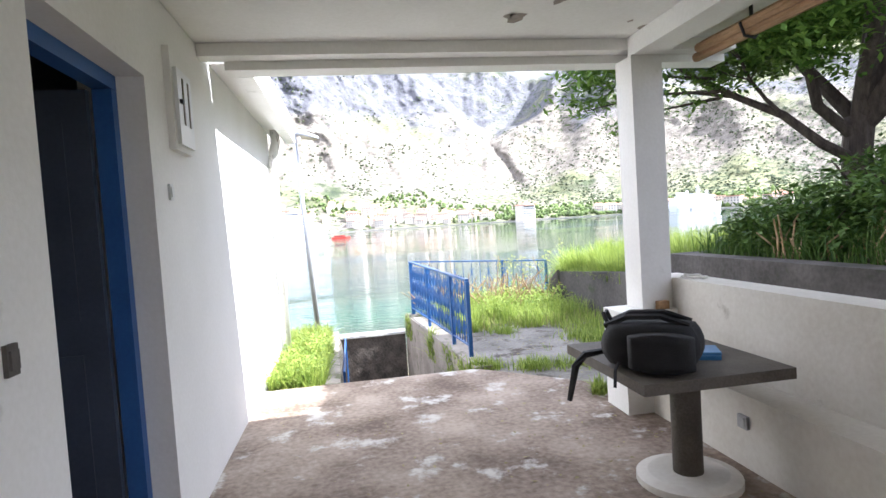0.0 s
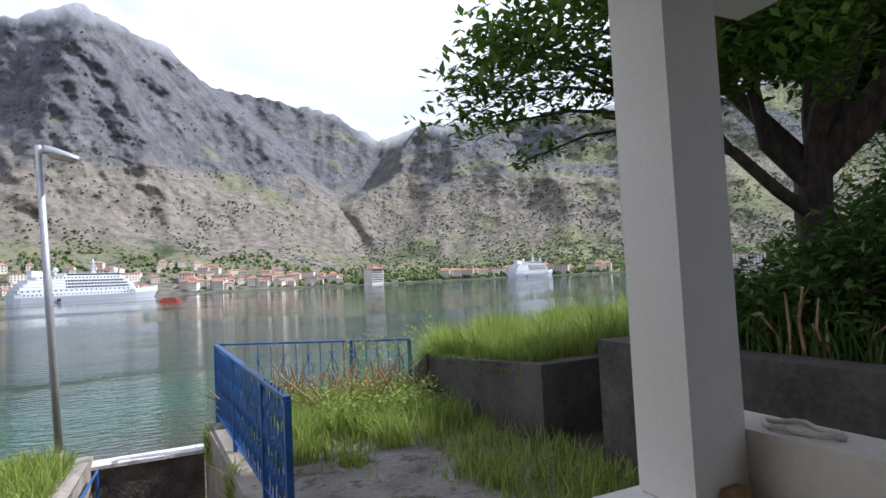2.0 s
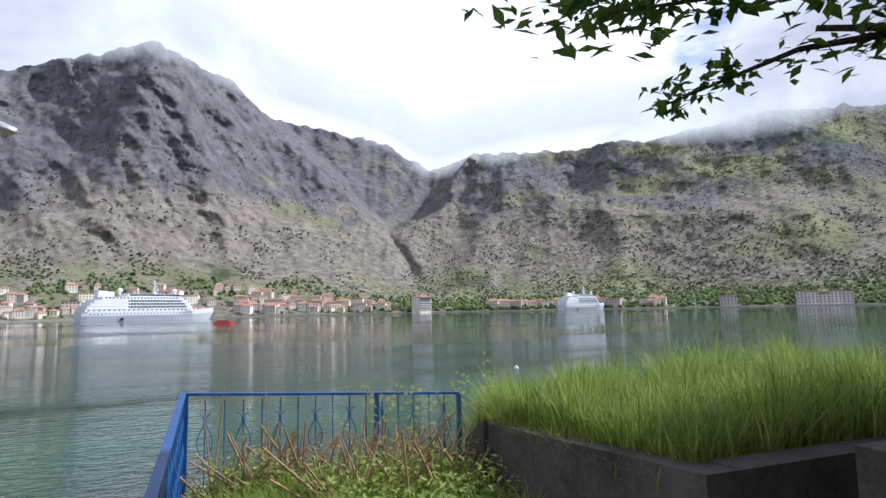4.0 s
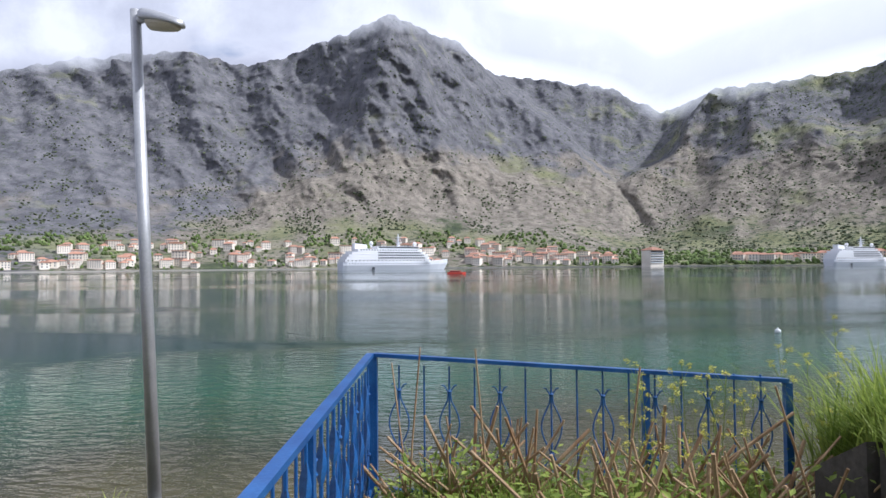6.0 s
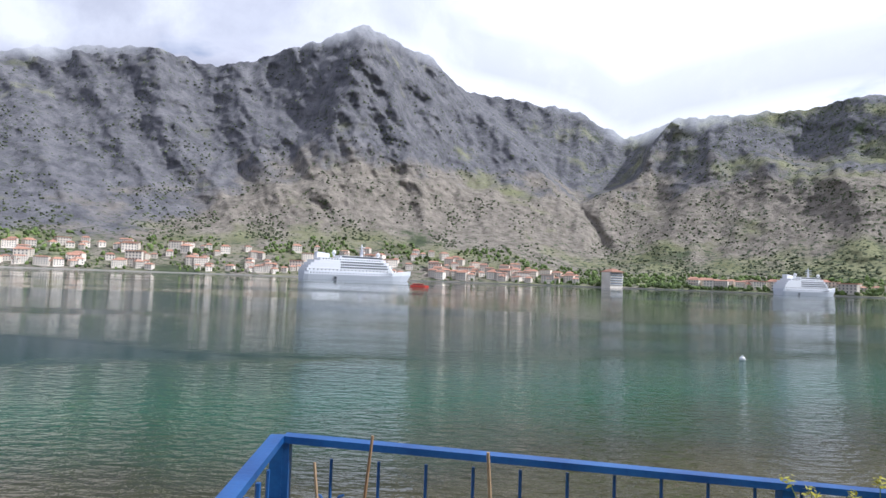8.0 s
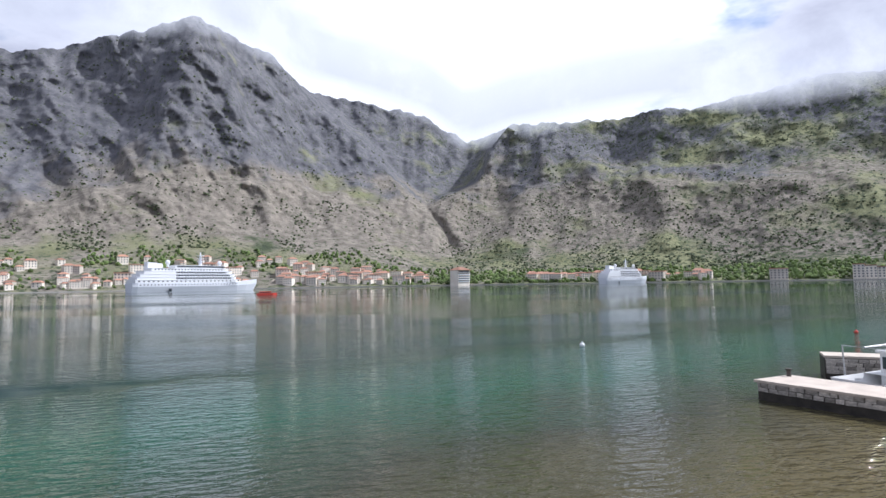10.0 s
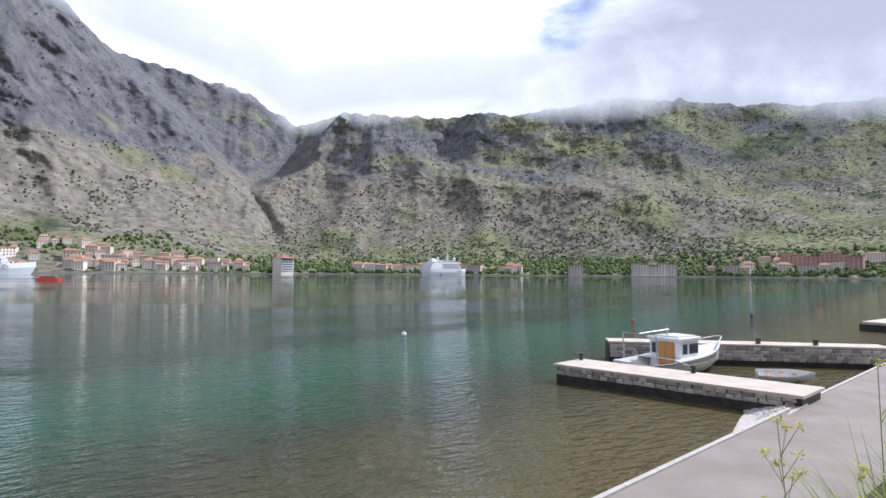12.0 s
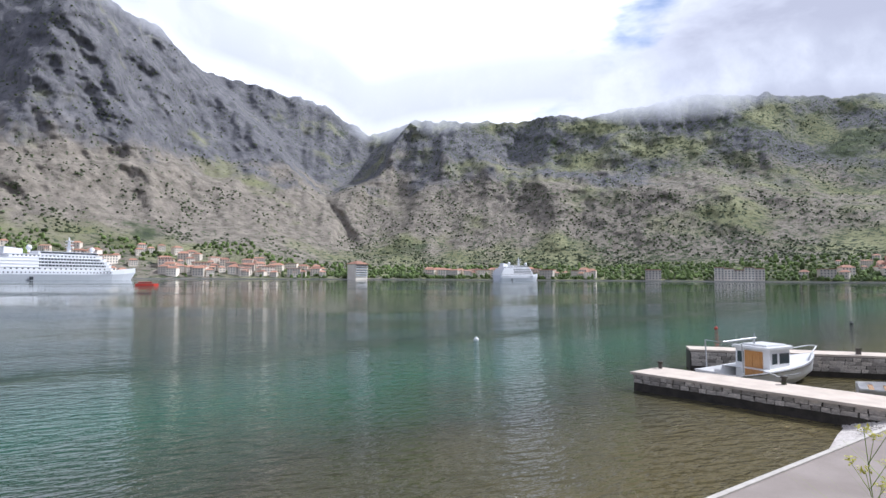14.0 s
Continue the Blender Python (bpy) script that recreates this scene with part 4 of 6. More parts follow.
def motor_boat():
    m = pose(24.3, 25.0, SEA - 0.12, 0, 0, 1) @ Matrix.Diagonal((1.48, 1.2, 1.04, 1))
    ob = thing("motor_boat", "white fishing motor boat with wooden cabin door at the pier", "boat", at=m)
    bm = B()
    rings = hull_mesh(bm, 4.6, 1.9, 0.85, 0.4)
    for r, s in zip(rings[4:], rings[5:]):
        bm.faces.new((r[0], s[0], s[8], r[8]))
    part("hull", bm, M_boat, ob, smooth=False)
    bm = B()
    prof = [rings_at for rings_at in range(15)]
    pts = []
    for i in prof:
        u = i / 14
        w = 0.95 * (1 - max(0, (u - 0.45) / 0.55) ** 2.2) * (0.86 + 0.14 * min(1, u * 3)) + 0.02
        pts.append((-2.3 + 4.6 * u, w, 0.85 + 0.4 * u ** 2.2 - 0.04))
    tube(bm, [(p[0], -p[1], p[2]) for p in pts], 0.03, 6)
    tube(bm, pts, 0.03, 6)
    part("rubbing_strake", bm, M_boatdark, ob)
    part("cockpit_floor", box(B(), -2.2, -0.6, -0.75, 0.75, 0.35, 0.4), M_boat, ob)
    cab = part("cabin", prism(B(), [(-0.68, -0.64), (0.26, -0.64), (0.46, -0.42), (0.46, 0.42), (0.26, 0.64), (-0.68, 0.64)], 0.4, 1.66), M_boat, ob, bevel=0.05)
    part("cabin_roof", prism(B(), [(-0.78, -0.7), (0.36, -0.7), (0.58, -0.46), (0.58, 0.46), (0.36, 0.7), (-0.78, 0.7)], 1.66, 1.75), M_boat, ob, bevel=0.05)
    part("roof_rail", box(B(), -0.58, 0.34, -0.46, 0.46, 1.75, 1.82), M_boat, ob, bevel=0.03)
    door = part("cabin_door", box(B(), -0.715, -0.68, -0.40, 0.26, 0.5, 1.56), M_varnish, ob, "varnished wooden cabin door")
    part("door_panel", box(B(), -0.73, -0.71, -0.34, -0.1, 0.6, 1.48), M_varnish, door)
    part("door_panel", box(B(), -0.73, -0.71, -0.04, 0.20, 0.6, 1.48), M_varnish, door)
    part("window", box(B(), -0.695, -0.68, 0.32, 0.56, 1.05, 1.5), M_glass, cab)
    part("window", box(B(), -0.56, -0.34, -0.655, -0.63, 1.08, 1.5), M_glass, cab)
    part("window", box(B(), -0.22, 0.22, -0.655, -0.63, 1.08, 1.5), M_glass, cab)
    part("windscreen", box(B(), 0.455, 0.475, -0.38, 0.38, 1.08, 1.52), M_glass, cab)
    bm = B()
    tube(bm, [(-1.9, -0.7, 0.9), (-1.95, -0.7, 2.0), (-1.95, 0.7, 2.0), (-1.9, 0.7, 0.9)], 0.025, 6)
    tube(bm, [(-1.95, 0, 2.0), (-0.5, 0, 2.08)], 0.04, 6)
    part("awning_frame", bm, M_metal, ob)
    bm = B()
    tube(bm, [(1.2, -0.6, 1.0), (1.4, -0.58, 1.35), (2.3, -0.15, 1.55), (2.45, 0, 1.55), (2.3, 0.15, 1.55), (1.4, 0.58, 1.35), (1.2, 0.6, 1.0)], 0.022, 6)
    part("bow_rail", bm, M_metal, ob)
    bm = B()
    tube(bm, [(-0.45, 0.1, 1.8), (-0.45, 0.1, 2.25)], 0.03, 6)
    part("mast", bm, M_metal, ob)
    bm = B()
    tube(bm, [(-1.2, -0.8, 0.95), (-1.0, -1.2, 0.75), (-0.7, -1.7, 0.95)], 0.015, 5)
    part("mooring_rope", bm, M_boat, ob)


def dinghy():
    ob = thing("rowing_boat", "small white open rowing boat moored in the harbour", "boat", at=pose(26.1, 21.2, SEA + 0.02, 13, 0, -55) @ Matrix.Diagonal((0.85, 0.9, 0.85, 1)))
    bm = B()
    hull_mesh(bm, 2.5, 1.1, 0.42, 0.18)
    hull_mesh(bm, 2.42, 1.1, 0.46, 0.18, 0.05)
    part("hull", bm, M_boat, ob)
    for x in (-0.7, -0.1, 0.45):
        part("thwart", box(B(), x - 0.1, x + 0.1, -0.44, 0.44, 0.3, 0.34), M_wood, ob)


shore_road()
piers()
pebble_beach()
motor_boat()
dinghy()


# ---- house and covered terrace ----
WX = -1.78


def structure():
    S = "structure"
    # house wall with its door opening, y 1.97 to 2.93
    for a, b, z0, z1 in ((-3.2, 1.97, -0.2, 2.63), (2.93, 7.05, -0.2, 2.63), (1.97, 2.93, 2.17, 2.63)):
        solid("wall_west", box(B(), WX - 0.28, WX, a, b, z0, z1), M_white, "white plastered house wall beside the terrace", "wall", S)
    solid("wall_house_front", box(B(), -6, WX - 0.284, 6.77, 7.05, -3, 2.63), M_white, "white plastered front wall of the house", "wall", S)
    solid("wall_house_back", box(B(), -6, WX - 0.284, -3.2, -2.95, -0.2, 2.63), M_white, "white plastered back wall of the house", "wall", S)
    solid("wall_house_far", box(B(), -6.25, -6.004, -3.2, 7.05, -3, 2.63), M_white, "white plastered outer wall of the house", "wall", S)
    solid("wall_footing", box(B(), WX - 0.28, WX - 0.003, 5.46, 7.05, -3, -0.204), M_retain, "stained footing of the house wall", "wall", S)
    # added room behind the door; its gloom is painted into the wall colour
    solid("wall_room", box(B(), -3.4, -3.3, 1.2, 3.6, 0, 2.6), M_roomshade, "room wall inside the house, painted dark for shade", "wall", S)
    solid("wall_room_side", box(B(), -3.296, WX - 0.284, 3.5, 3.6, 0, 2.6), M_roomshade, "room wall inside the house, painted dark for shade", "wall", S)
    solid("wall_room_end", box(B(), -3.296, WX - 0.284, 1.2, 1.3, 0, 2.6), M_roomshade, "room wall inside the house, painted dark for shade", "wall", S)
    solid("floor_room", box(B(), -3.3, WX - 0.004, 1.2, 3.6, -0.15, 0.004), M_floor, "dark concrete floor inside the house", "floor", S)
    # roof of the house with its overhanging eave
    solid("roof_eave", box(B(), -6.5, -1.49, 4.26, 7.3, 2.634, 2.76), M_white, "white overhanging concrete eave of the house", "eave", S, bevel=0.01)
    solid("eave_fascia", box(B(), -1.60, -1.487, 4.26, 7.3, 2.50, 2.632), M_white, "white fascia under the eave", "eave", S, bevel=0.01)
    solid("eave_soffit", box(B(), WX, -1.604, 4.26, 7.296, 2.60, 2.63), M_white, "white soffit under the eave", "eave", S)
    solid("ceiling", box(B(), WX - 4.7, 1.95, -3.2, 4.2, 2.636, 2.80), M_ceiling, "white painted terrace ceiling with flaking spots", "ceiling", S)
    solid("beam_front", box(B(), WX + 0.002, 1.95, 3.93, 4.06, 2.555, 2.634), M_ceiling, "white concrete beam across the front of the terrace roof", "beam", S, bevel=0.008)
    solid("beam_front_lip", box(B(), WX + 0.14, 1.95, 4.062, 4.24, 2.50, 2.634), M_ceiling, "white concrete drip edge of the terrace roof", "beam", S, bevel=0.008)
    solid("beam_side", box(B(), 1.10, 1.33, -3.0, 3.926, 2.50, 2.634), M_ceiling, "white concrete side beam over the low wall", "beam", S, bevel=0.008)
    solid("column", box(B(), 1.085, 1.315, 3.86, 4.09, 0.72, 2.497), M_white, "square white plastered column carrying the terrace roof", "column", S, bevel=0.012)
    solid("column_block", box(B(), 0.91, 1.315, 3.80, 4.12, 0.0, 0.718), M_white, "white plastered block under the column", "plinth", S, bevel=0.015)
    solid("low_wall", box(B(), 1.32, 1.52, -3.2, 4.12, -0.1, 0.93), M_bench, "low white plastered wall along the terrace", "wall", S, bevel=0.015)
    solid("bench", box(B(), 1.10, 1.318, -2.5, 3.796, 0.0, 0.40), M_bench, "built-in plastered bench along the low wall", "bench", S, bevel=0.012)
    solid("wall_south", box(B(), WX, 1.52, -3.2, -3.0, -0.1, 2.632), M_white, "white plastered wall closing the terrace", "wall", S)
    solid("floor", prism(B(), [(WX, -3.2), (1.52, -3.2), (1.52, 4.15), (0.2, 5.45), (WX, 5.45)], -0.5, 0.0), M_floor, "worn brown concrete terrace floor with pale stains", "floor", S)
    # loose plaster patches on the ceiling
    bm = B()
    rnd = random.Random(3)
    for k in range(12):
        x, y, r = 0.6 + rnd.uniform(-0.5, 0.55), 3.3 + rnd.uniform(-0.7, 0.5), rnd.uniform(0.02, 0.09)
        ring = [bm.verts.new((x + r * rnd.uniform(0.5, 1.2) * math.cos(a), y + r * 1.6 * rnd.uniform(0.5, 1.2) * math.sin(a), 2.633)) for a in [2 * math.pi * i / 9 for i in range(9)]]
        bm.faces.new(ring)
    solid("plaster_damage", bm, M_retain, "flaked patches of bare plaster on the ceiling", "damage", S)


def blue_door():
    ob = thing("door_1", "blue painted door frame with a dark door standing open", "door", kind="structure")
    part("frame", box(B(), WX - 0.2, WX - 0.12, 2.87, 2.928, 0, 2.10), M_doorblue, ob)
    part("frame", box(B(), WX - 0.2, WX - 0.12, 1.972, 2.03, 0, 2.10), M_doorblue, ob)
    part("frame", box(B(), WX - 0.2, WX - 0.12, 1.972, 2.928, 2.103, 2.168), M_doorblue, ob)
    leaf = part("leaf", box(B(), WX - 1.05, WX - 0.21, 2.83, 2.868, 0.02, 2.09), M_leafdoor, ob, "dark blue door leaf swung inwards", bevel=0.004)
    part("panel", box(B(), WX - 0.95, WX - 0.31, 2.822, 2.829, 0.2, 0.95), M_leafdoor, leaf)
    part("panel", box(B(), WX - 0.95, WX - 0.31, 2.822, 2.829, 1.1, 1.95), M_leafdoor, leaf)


def wall_fittings():
    ob = thing("meter_box", "white painted metal electricity meter box on the wall", "meter box")
    part("frame", box(B(), WX, WX + 0.035, 3.22, 3.54, 1.88, 2.40), M_white, ob, bevel=0.006)
    d = part("door", box(B(), WX + 0.036, WX + 0.055, 3.25, 3.51, 1.91, 2.30), M_boat, ob, bevel=0.005)
    part("slot", box(B(), WX + 0.055, WX + 0.059, 3.33, 3.35, 2.02, 2.26), M_retain, d)
    part("slot", box(B(), WX + 0.055, WX + 0.059, 3.43, 3.45, 2.02, 2.26), M_retain, d)
    part("latch", box(B(), WX + 0.055, WX + 0.07, 3.27, 3.30, 2.12, 2.14), M_boatdark, d)
    for y, z, l in ((3.16, 1.66, "white light switch on the plastered wall"), (1.73, 1.15, "grey socket on the plastered wall")):
        s = thing("light_switch", l, "switch", "switches")
        part("plate", box(B(), WX, WX + 0.012, y - 0.025, y + 0.025, z - 0.04, z + 0.04), M_boat if z > 1.5 else M_oldwall, s, bevel=0.003)
        part("rocker", box(B(), WX + 0.012, WX + 0.018, y - 0.018, y + 0.018, z - 0.025, z + 0.025), M_boat if z > 1.5 else M_oldwall, s)
    s = thing("socket_box", "small grey socket box on the bench front", "socket")
    part("housing", box(B(), 1.08, 1.10, 2.83, 2.90, 0.22, 0.29), M_metal, s, bevel=0.004)
    part("cover", box(B(), 1.074, 1.0795, 2.84, 2.89, 0.23, 0.28), M_metal, s)
    ob = thing("drain_pipe", "peeling painted rain pipe on the house corner", "pipe")
    bm = B()
    tube(bm, [(WX + 0.06, 6.9, -0.2), (WX + 0.06, 6.9, 2.3), (WX + 0.1, 6.92, 2.45), (WX + 0.1, 6.92, 2.6)], 0.05, 12)
    part("pipe", bm, M_pipe, ob, smooth=True)
    for z in (0.9, 2.2):
        part("bracket", lathe(B(), [(0.058, z - 0.02), (0.058, z + 0.02)], (WX + 0.06, 6.9), 12), M_pipe, ob)
    ob = thing("rolled_blind", "rolled brown bamboo blind hanging under the roof edge", "blind")
    for k, (dx, dz) in enumerate(((0, 0), (0.05, 0.03), (0.02, 0.07), (-0.04, 0.04), (0.0, 0.04))):
        bm = B()
        tube(bm, [(1.58 + dx, 3.86 - 0.03 * k, 2.47 + dz), (1.58 + dx, 2.0, 2.46 + dz), (1.58 + dx, 0.4, 2.47 + dz)], 0.032, 8)
        part("cane", bm, M_wood, ob)
    for y in (3.3, 2.2, 1.0):
        bm = B()
        tube(bm, [(1.58, y, 2.43), (1.58, y, 2.633)], 0.012, 6)
        tube(bm, [(1.50, y, 2.52), (1.53, y, 2.44), (1.60, y, 2.425), (1.655, y, 2.50)], 0.01, 6)
        part("cord", bm, M_bagtrim, ob)
    ob = solid("brick_piece", box(B(), 1.18, 1.26, 3.81, 3.855, 0.718, 0.775), M_wood, "small broken piece of wood on the column block", "wood piece", bevel=0.006)
    bm = B()
    pts = [(1.42 + 0.05 * math.cos(a) * (1 + 0.3 * math.sin(3 * a)), 3.75 + 0.12 * math.sin(a), 0.94 + 0.006 * math.sin(5 * a)) for a in [0.5 * i for i in range(26)]]
    tube(bm, pts, 0.008, 6)
    solid("rope", bm, M_pipe, "loose coil of grey rope on the low wall", "rope", smooth=True)


def table_and_bag():
    ob = thing("concrete_table", "grey concrete table on a single round pedestal", "table")
    part("tabletop", box(B(), 0.36, 1.15, 2.55, 3.48, 0.565, 0.62), M_table, ob, bevel=0.008)
    part("pedestal", lathe(B(), [(0.075, 0.05), (0.075, 0.564)], (0.735, 2.83), 24), M_table, ob, smooth=True)
    part("base", lathe(B(), [(0.26, 0.0), (0.26, 0.035), (0.2, 0.05)], (0.735, 2.83), 32), M_bench, ob)
    bag = thing("backpack", "black nylon camera backpack lying on the table", "backpack", at=pose(0.57, 2.84, 0.62, 0, 0, -38) @ Matrix.Diagonal((1.1, 1.12, 1.12, 1)))
    bm = B()
    bmesh.ops.create_cube(bm, size=1.0)
    bmesh.ops.subdivide_edges(bm, edges=bm.edges, cuts=5, use_grid_fill=True)
    for v in bm.verts:
        x, y, z = v.co * 2
        k = (1 - 0.16 * (y * y + z * z)) * (1 + 0.05 * math.sin(7 * y))
        v.co = Vector((x * 0.22 * k, y * 0.15 * (1 - 0.12 * x * x - 0.10 * z * z), 0.11 + z * 0.11 * (1 - 0.14 * x * x - 0.12 * y * y)))
    part("body", bm, M_bag, bag, smooth=True)
    bm = B()
    bmesh.ops.create_cube(bm, size=1.0)
    bmesh.ops.subdivide_edges(bm, edges=bm.edges, cuts=4, use_grid_fill=True)
    for v in bm.verts:
        x, y, z = v.co * 2
        v.co = Vector((0.06 + x * 0.14 * (1 - 0.2 * y * y), -0.16 + y * 0.05, 0.10 + z * 0.085 * (1 - 0.2 * x * x)))
    part("front_pocket", bm, M_bag, bag, smooth=True)
    for y in (-0.06, 0.06):
        bm = B()
        tube(bm, [(-0.2, y, 0.19), (-0.1, y, 0.235), (0.05, y, 0.24), (0.17, y, 0.2)], 0.014, 6)
        part("shoulder_strap", bm, M_bagtrim, bag)
    bm = B()
    tube(bm, [(-0.19, -0.04, 0.2), (-0.21, -0.03, 0.245), (-0.21, 0.03, 0.245), (-0.19, 0.04, 0.2)], 0.011, 6)
    part("handle", bm, M_bagtrim, bag)
    bm = B()
    tube(bm, [(-0.2, 0.02, 0.06), (-0.3, -0.06, 0.05), (-0.34, -0.09, 0.0), (-0.37, -0.12, -0.16)], [0.012, 0.018, 0.02, 0.014], 6)
    part("waist_strap", bm, M_bagtrim, bag)
    bm = B()
    tube(bm, [(-0.12, -0.17, 0.05), (-0.13, -0.2, 0.02), (-0.13, -0.22, -0.05)], 0.008, 6)
    part("buckle_strap", bm, M_bagtrim, bag)
    ob = thing("blue_folder", "blue plastic folder lying under the backpack", "folder", at=pose(0.86, 2.93, 0.62, 0, 0, -25))
    part("cover", box(B(), -0.12, 0.12, -0.09, 0.09, 0, 0.022), M_bluefolder, ob, bevel=0.004)
    part("pages", box(B(), -0.115, 0.122, -0.085, 0.085, 0.024, 0.04), M_bluefolder, ob)


structure()
blue_door()
wall_fittings()
table_and_bag()


# ---- open ground towards the sea ----
def gz(y):
    return -0.004 - 0.03 * max(0.0, y - 5.0)


def side_x(y):
    return 0.14 - 0.052 * (y - 6.2)


def ground():
    S = "structure"
    # path beside the railing, falling slightly towards the sea
    verts, faces, n, m = [], [], 24, 40
    for j in range(m + 1):
        y = 4.0 + 6.0 * j / m
        x0 = side_x(y) if y > 5.43 else 0.2 + (5.43 - y) * 0.98
        for i in range(n + 1):
            x = x0 + (3.3 - x0) * i / n
            verts.append((x, y, gz(y) + 0.02 * noise.noise(Vector((x * 2, y * 2, 0))) - 0.012))
    for j in range(m):
        for i in range(n):
            a = j * (n + 1) + i
            faces.append((a, a + 1, a + n + 2, a + n + 1))
    tagged(new("path", from_lists("path", verts, faces, M_path)), "cracked mossy concrete path with weeds", "path", kind="structure")
    prof = [(side_x(y), y) for y in (10.0, 8.5, 7.0, 5.455)]
    solid("retaining_wall", prism(B(), [(0.36, 5.455), (0.34, 10.0)] + prof, -3.2, [gz(5.4) + 0.03, gz(10) + 0.03, gz(10) + 0.03, gz(8.5) + 0.03, gz(7) + 0.03, gz(5.4) + 0.03]), M_retain, "stained retaining wall with a concrete coping beside the steps", "wall", S)
    solid("wall_seaward", box(B(), 0.345, 3.3, 9.9, 10.0, -3.2, gz(10) - 0.02), M_retain, "stained retaining wall above the shore road", "wall", S)
    solid("fill", box(B(), 0.37, 3.2, 5.6, 9.8, -3.2, -0.35), M_earth, "earth under the path", "ground", S)
    # sunken steps between path and planting bed; dark stone colour holds their shade
    for k in range(9):
        y0 = 5.47 + 0.3 * k
        solid("step", box(B(), -1.095, 0.2 - 0.017 * k, y0, y0 + 0.32, -3.2, -0.19 * (k + 1)), M_roughshade, "rough stone step going down to the road, shade painted in", "step", S, group="steps down to the road", bevel=0.015)
    solid("landing", box(B(), -1.095, 0.3, 8.19, 9.95, -3.2, -1.75), M_roughshade, "rough stone landing, shade painted in", "landing", S)
    solid("wall_steps_end", box(B(), -1.35, -0.075, 9.96, 10.2, -3.2, -0.46), M_roughshade, "rough stone wall at the end of the steps, shade painted in", "wall", S)
    # thin cap whose whiteness paints the sunlit edge of the wall
    solid("wall_steps_cap", box(B(), -1.37, -0.07, 9.93, 10.22, -0.457, -0.42), M_suncap, "cap on the stone wall, painted pale as if sunlit", "wall", S, bevel=0.012)
    bm = prism(B(), [(-1.27, 5.46), (-1.1, 5.46), (-1.1, 7.5), (-1.22, 10.2), (-1.42, 10.2), (-1.30, 7.5)], -3.2, [-0.02, -0.02, -0.12, -0.36, -0.36, -0.12])
    solid("wall_bed", bm, M_retain, "stained rendered wall beside the planting bed", "wall", S)
    solid("bed_earth", prism(B(), [(WX - 1.2, 7.06), (WX, 7.06), (WX, 5.46), (-1.27, 5.46), (-1.30, 7.5), (-1.42, 10.2), (-2.3, 10.2), (-3, 8.2)], -3.2, [-0.3, -0.3, -0.1, -0.1, -0.2, -0.45, -0.45, -0.4]), M_earth, "earth of the planting bed", "ground", S)
    # planting box with its cracked end, and the garden wall behind the terrace
    bm = prism(B(), [(2.46, 9.05), (2.58, 6.83), (2.80, 6.83), (2.68, 9.05)], -0.3, [0.50, 0.64, 0.64, 0.50])
    solid("planter_wall", bm, M_oldwall, "weathered dark concrete planter wall", "wall", S, bevel=0.012)
    bm = prism(B(), [(2.40, 9.42), (2.44, 9.10), (2.66, 9.10), (2.62, 9.42)], -0.3, [0.30, 0.52, 0.52, 0.30])
    solid("planter_wall_end", bm, M_oldwall, "broken tilted end of the planter wall", "wall", S, bevel=0.012)
    solid("planter_wall_south", box(B(), 2.803, 4.4, 6.83, 7.03, -0.3, 0.64), M_oldwall, "weathered dark concrete planter wall", "wall", S, bevel=0.012)
    solid("garden_wall", box(B(), 2.70, 2.95, -3.2, 6.2, -0.3, 0.90), M_oldwall, "weathered dark stone garden wall", "wall", S, bevel=0.015)
    solid("garden_wall_return", box(B(), 2.953, 4.4, 6.0, 6.2, -0.3, 0.90), M_oldwall, "weathered dark stone garden wall", "wall", S, bevel=0.015)
    solid("gap_ground", prism(B(), [(1.524, -3.2), (2.70, -3.2), (2.70, 6.2), (3.3, 6.2), (4.4, 6.2), (4.4, 6.83), (3.3, 6.83), (2.6, 6.83), (2.4, 4.15), (1.524, 4.15)], -0.5, -0.03), M_earth, "earth behind the low wall", "ground", S)
    verts, faces = [], []
    n = 30
    for j in range(n + 1):
        for i in range(n + 1):
            x = 2.9 + 40 * (i / n) ** 2
            y = -30 + 36.1 * j / n
            verts.append((x, y, 0.84 + 0.10 * (x - 2.9) + 0.12 * noise.noise(Vector((x, y, 3)))))
    for j in range(n):
        for i in range(n):
            a = j * (n + 1) + i
            faces.append((a, a + 1, a + n + 2, a + n + 1))
    tagged(new("garden_ground", from_lists("garden_ground", verts, faces, M_earth)), "shaded earth of the garden", "ground", kind="structure")
    bm = prism(B(), [(2.69, 7.035), (30, 7.035), (30, 9.4), (2.63, 9.4)], -3.2, [0.55, 1.9, 1.6, 0.38])
    solid("planter_earth", bm, M_earth, "earth in the planter", "ground", S)
    solid("ground", prism(B(), [(-300, -300), (300, -300), (300, 20), (130, 12), (4, 9), (-6, 9), (-300, -5)], -6, -3.2), M_earth, "ground under the houses", "ground", S)


ground()


def baluster_plain(h):
    bm = B()
    tube(bm, [(0, 0, 0), (0, 0, h)], 0.0055, 6)
    return bm


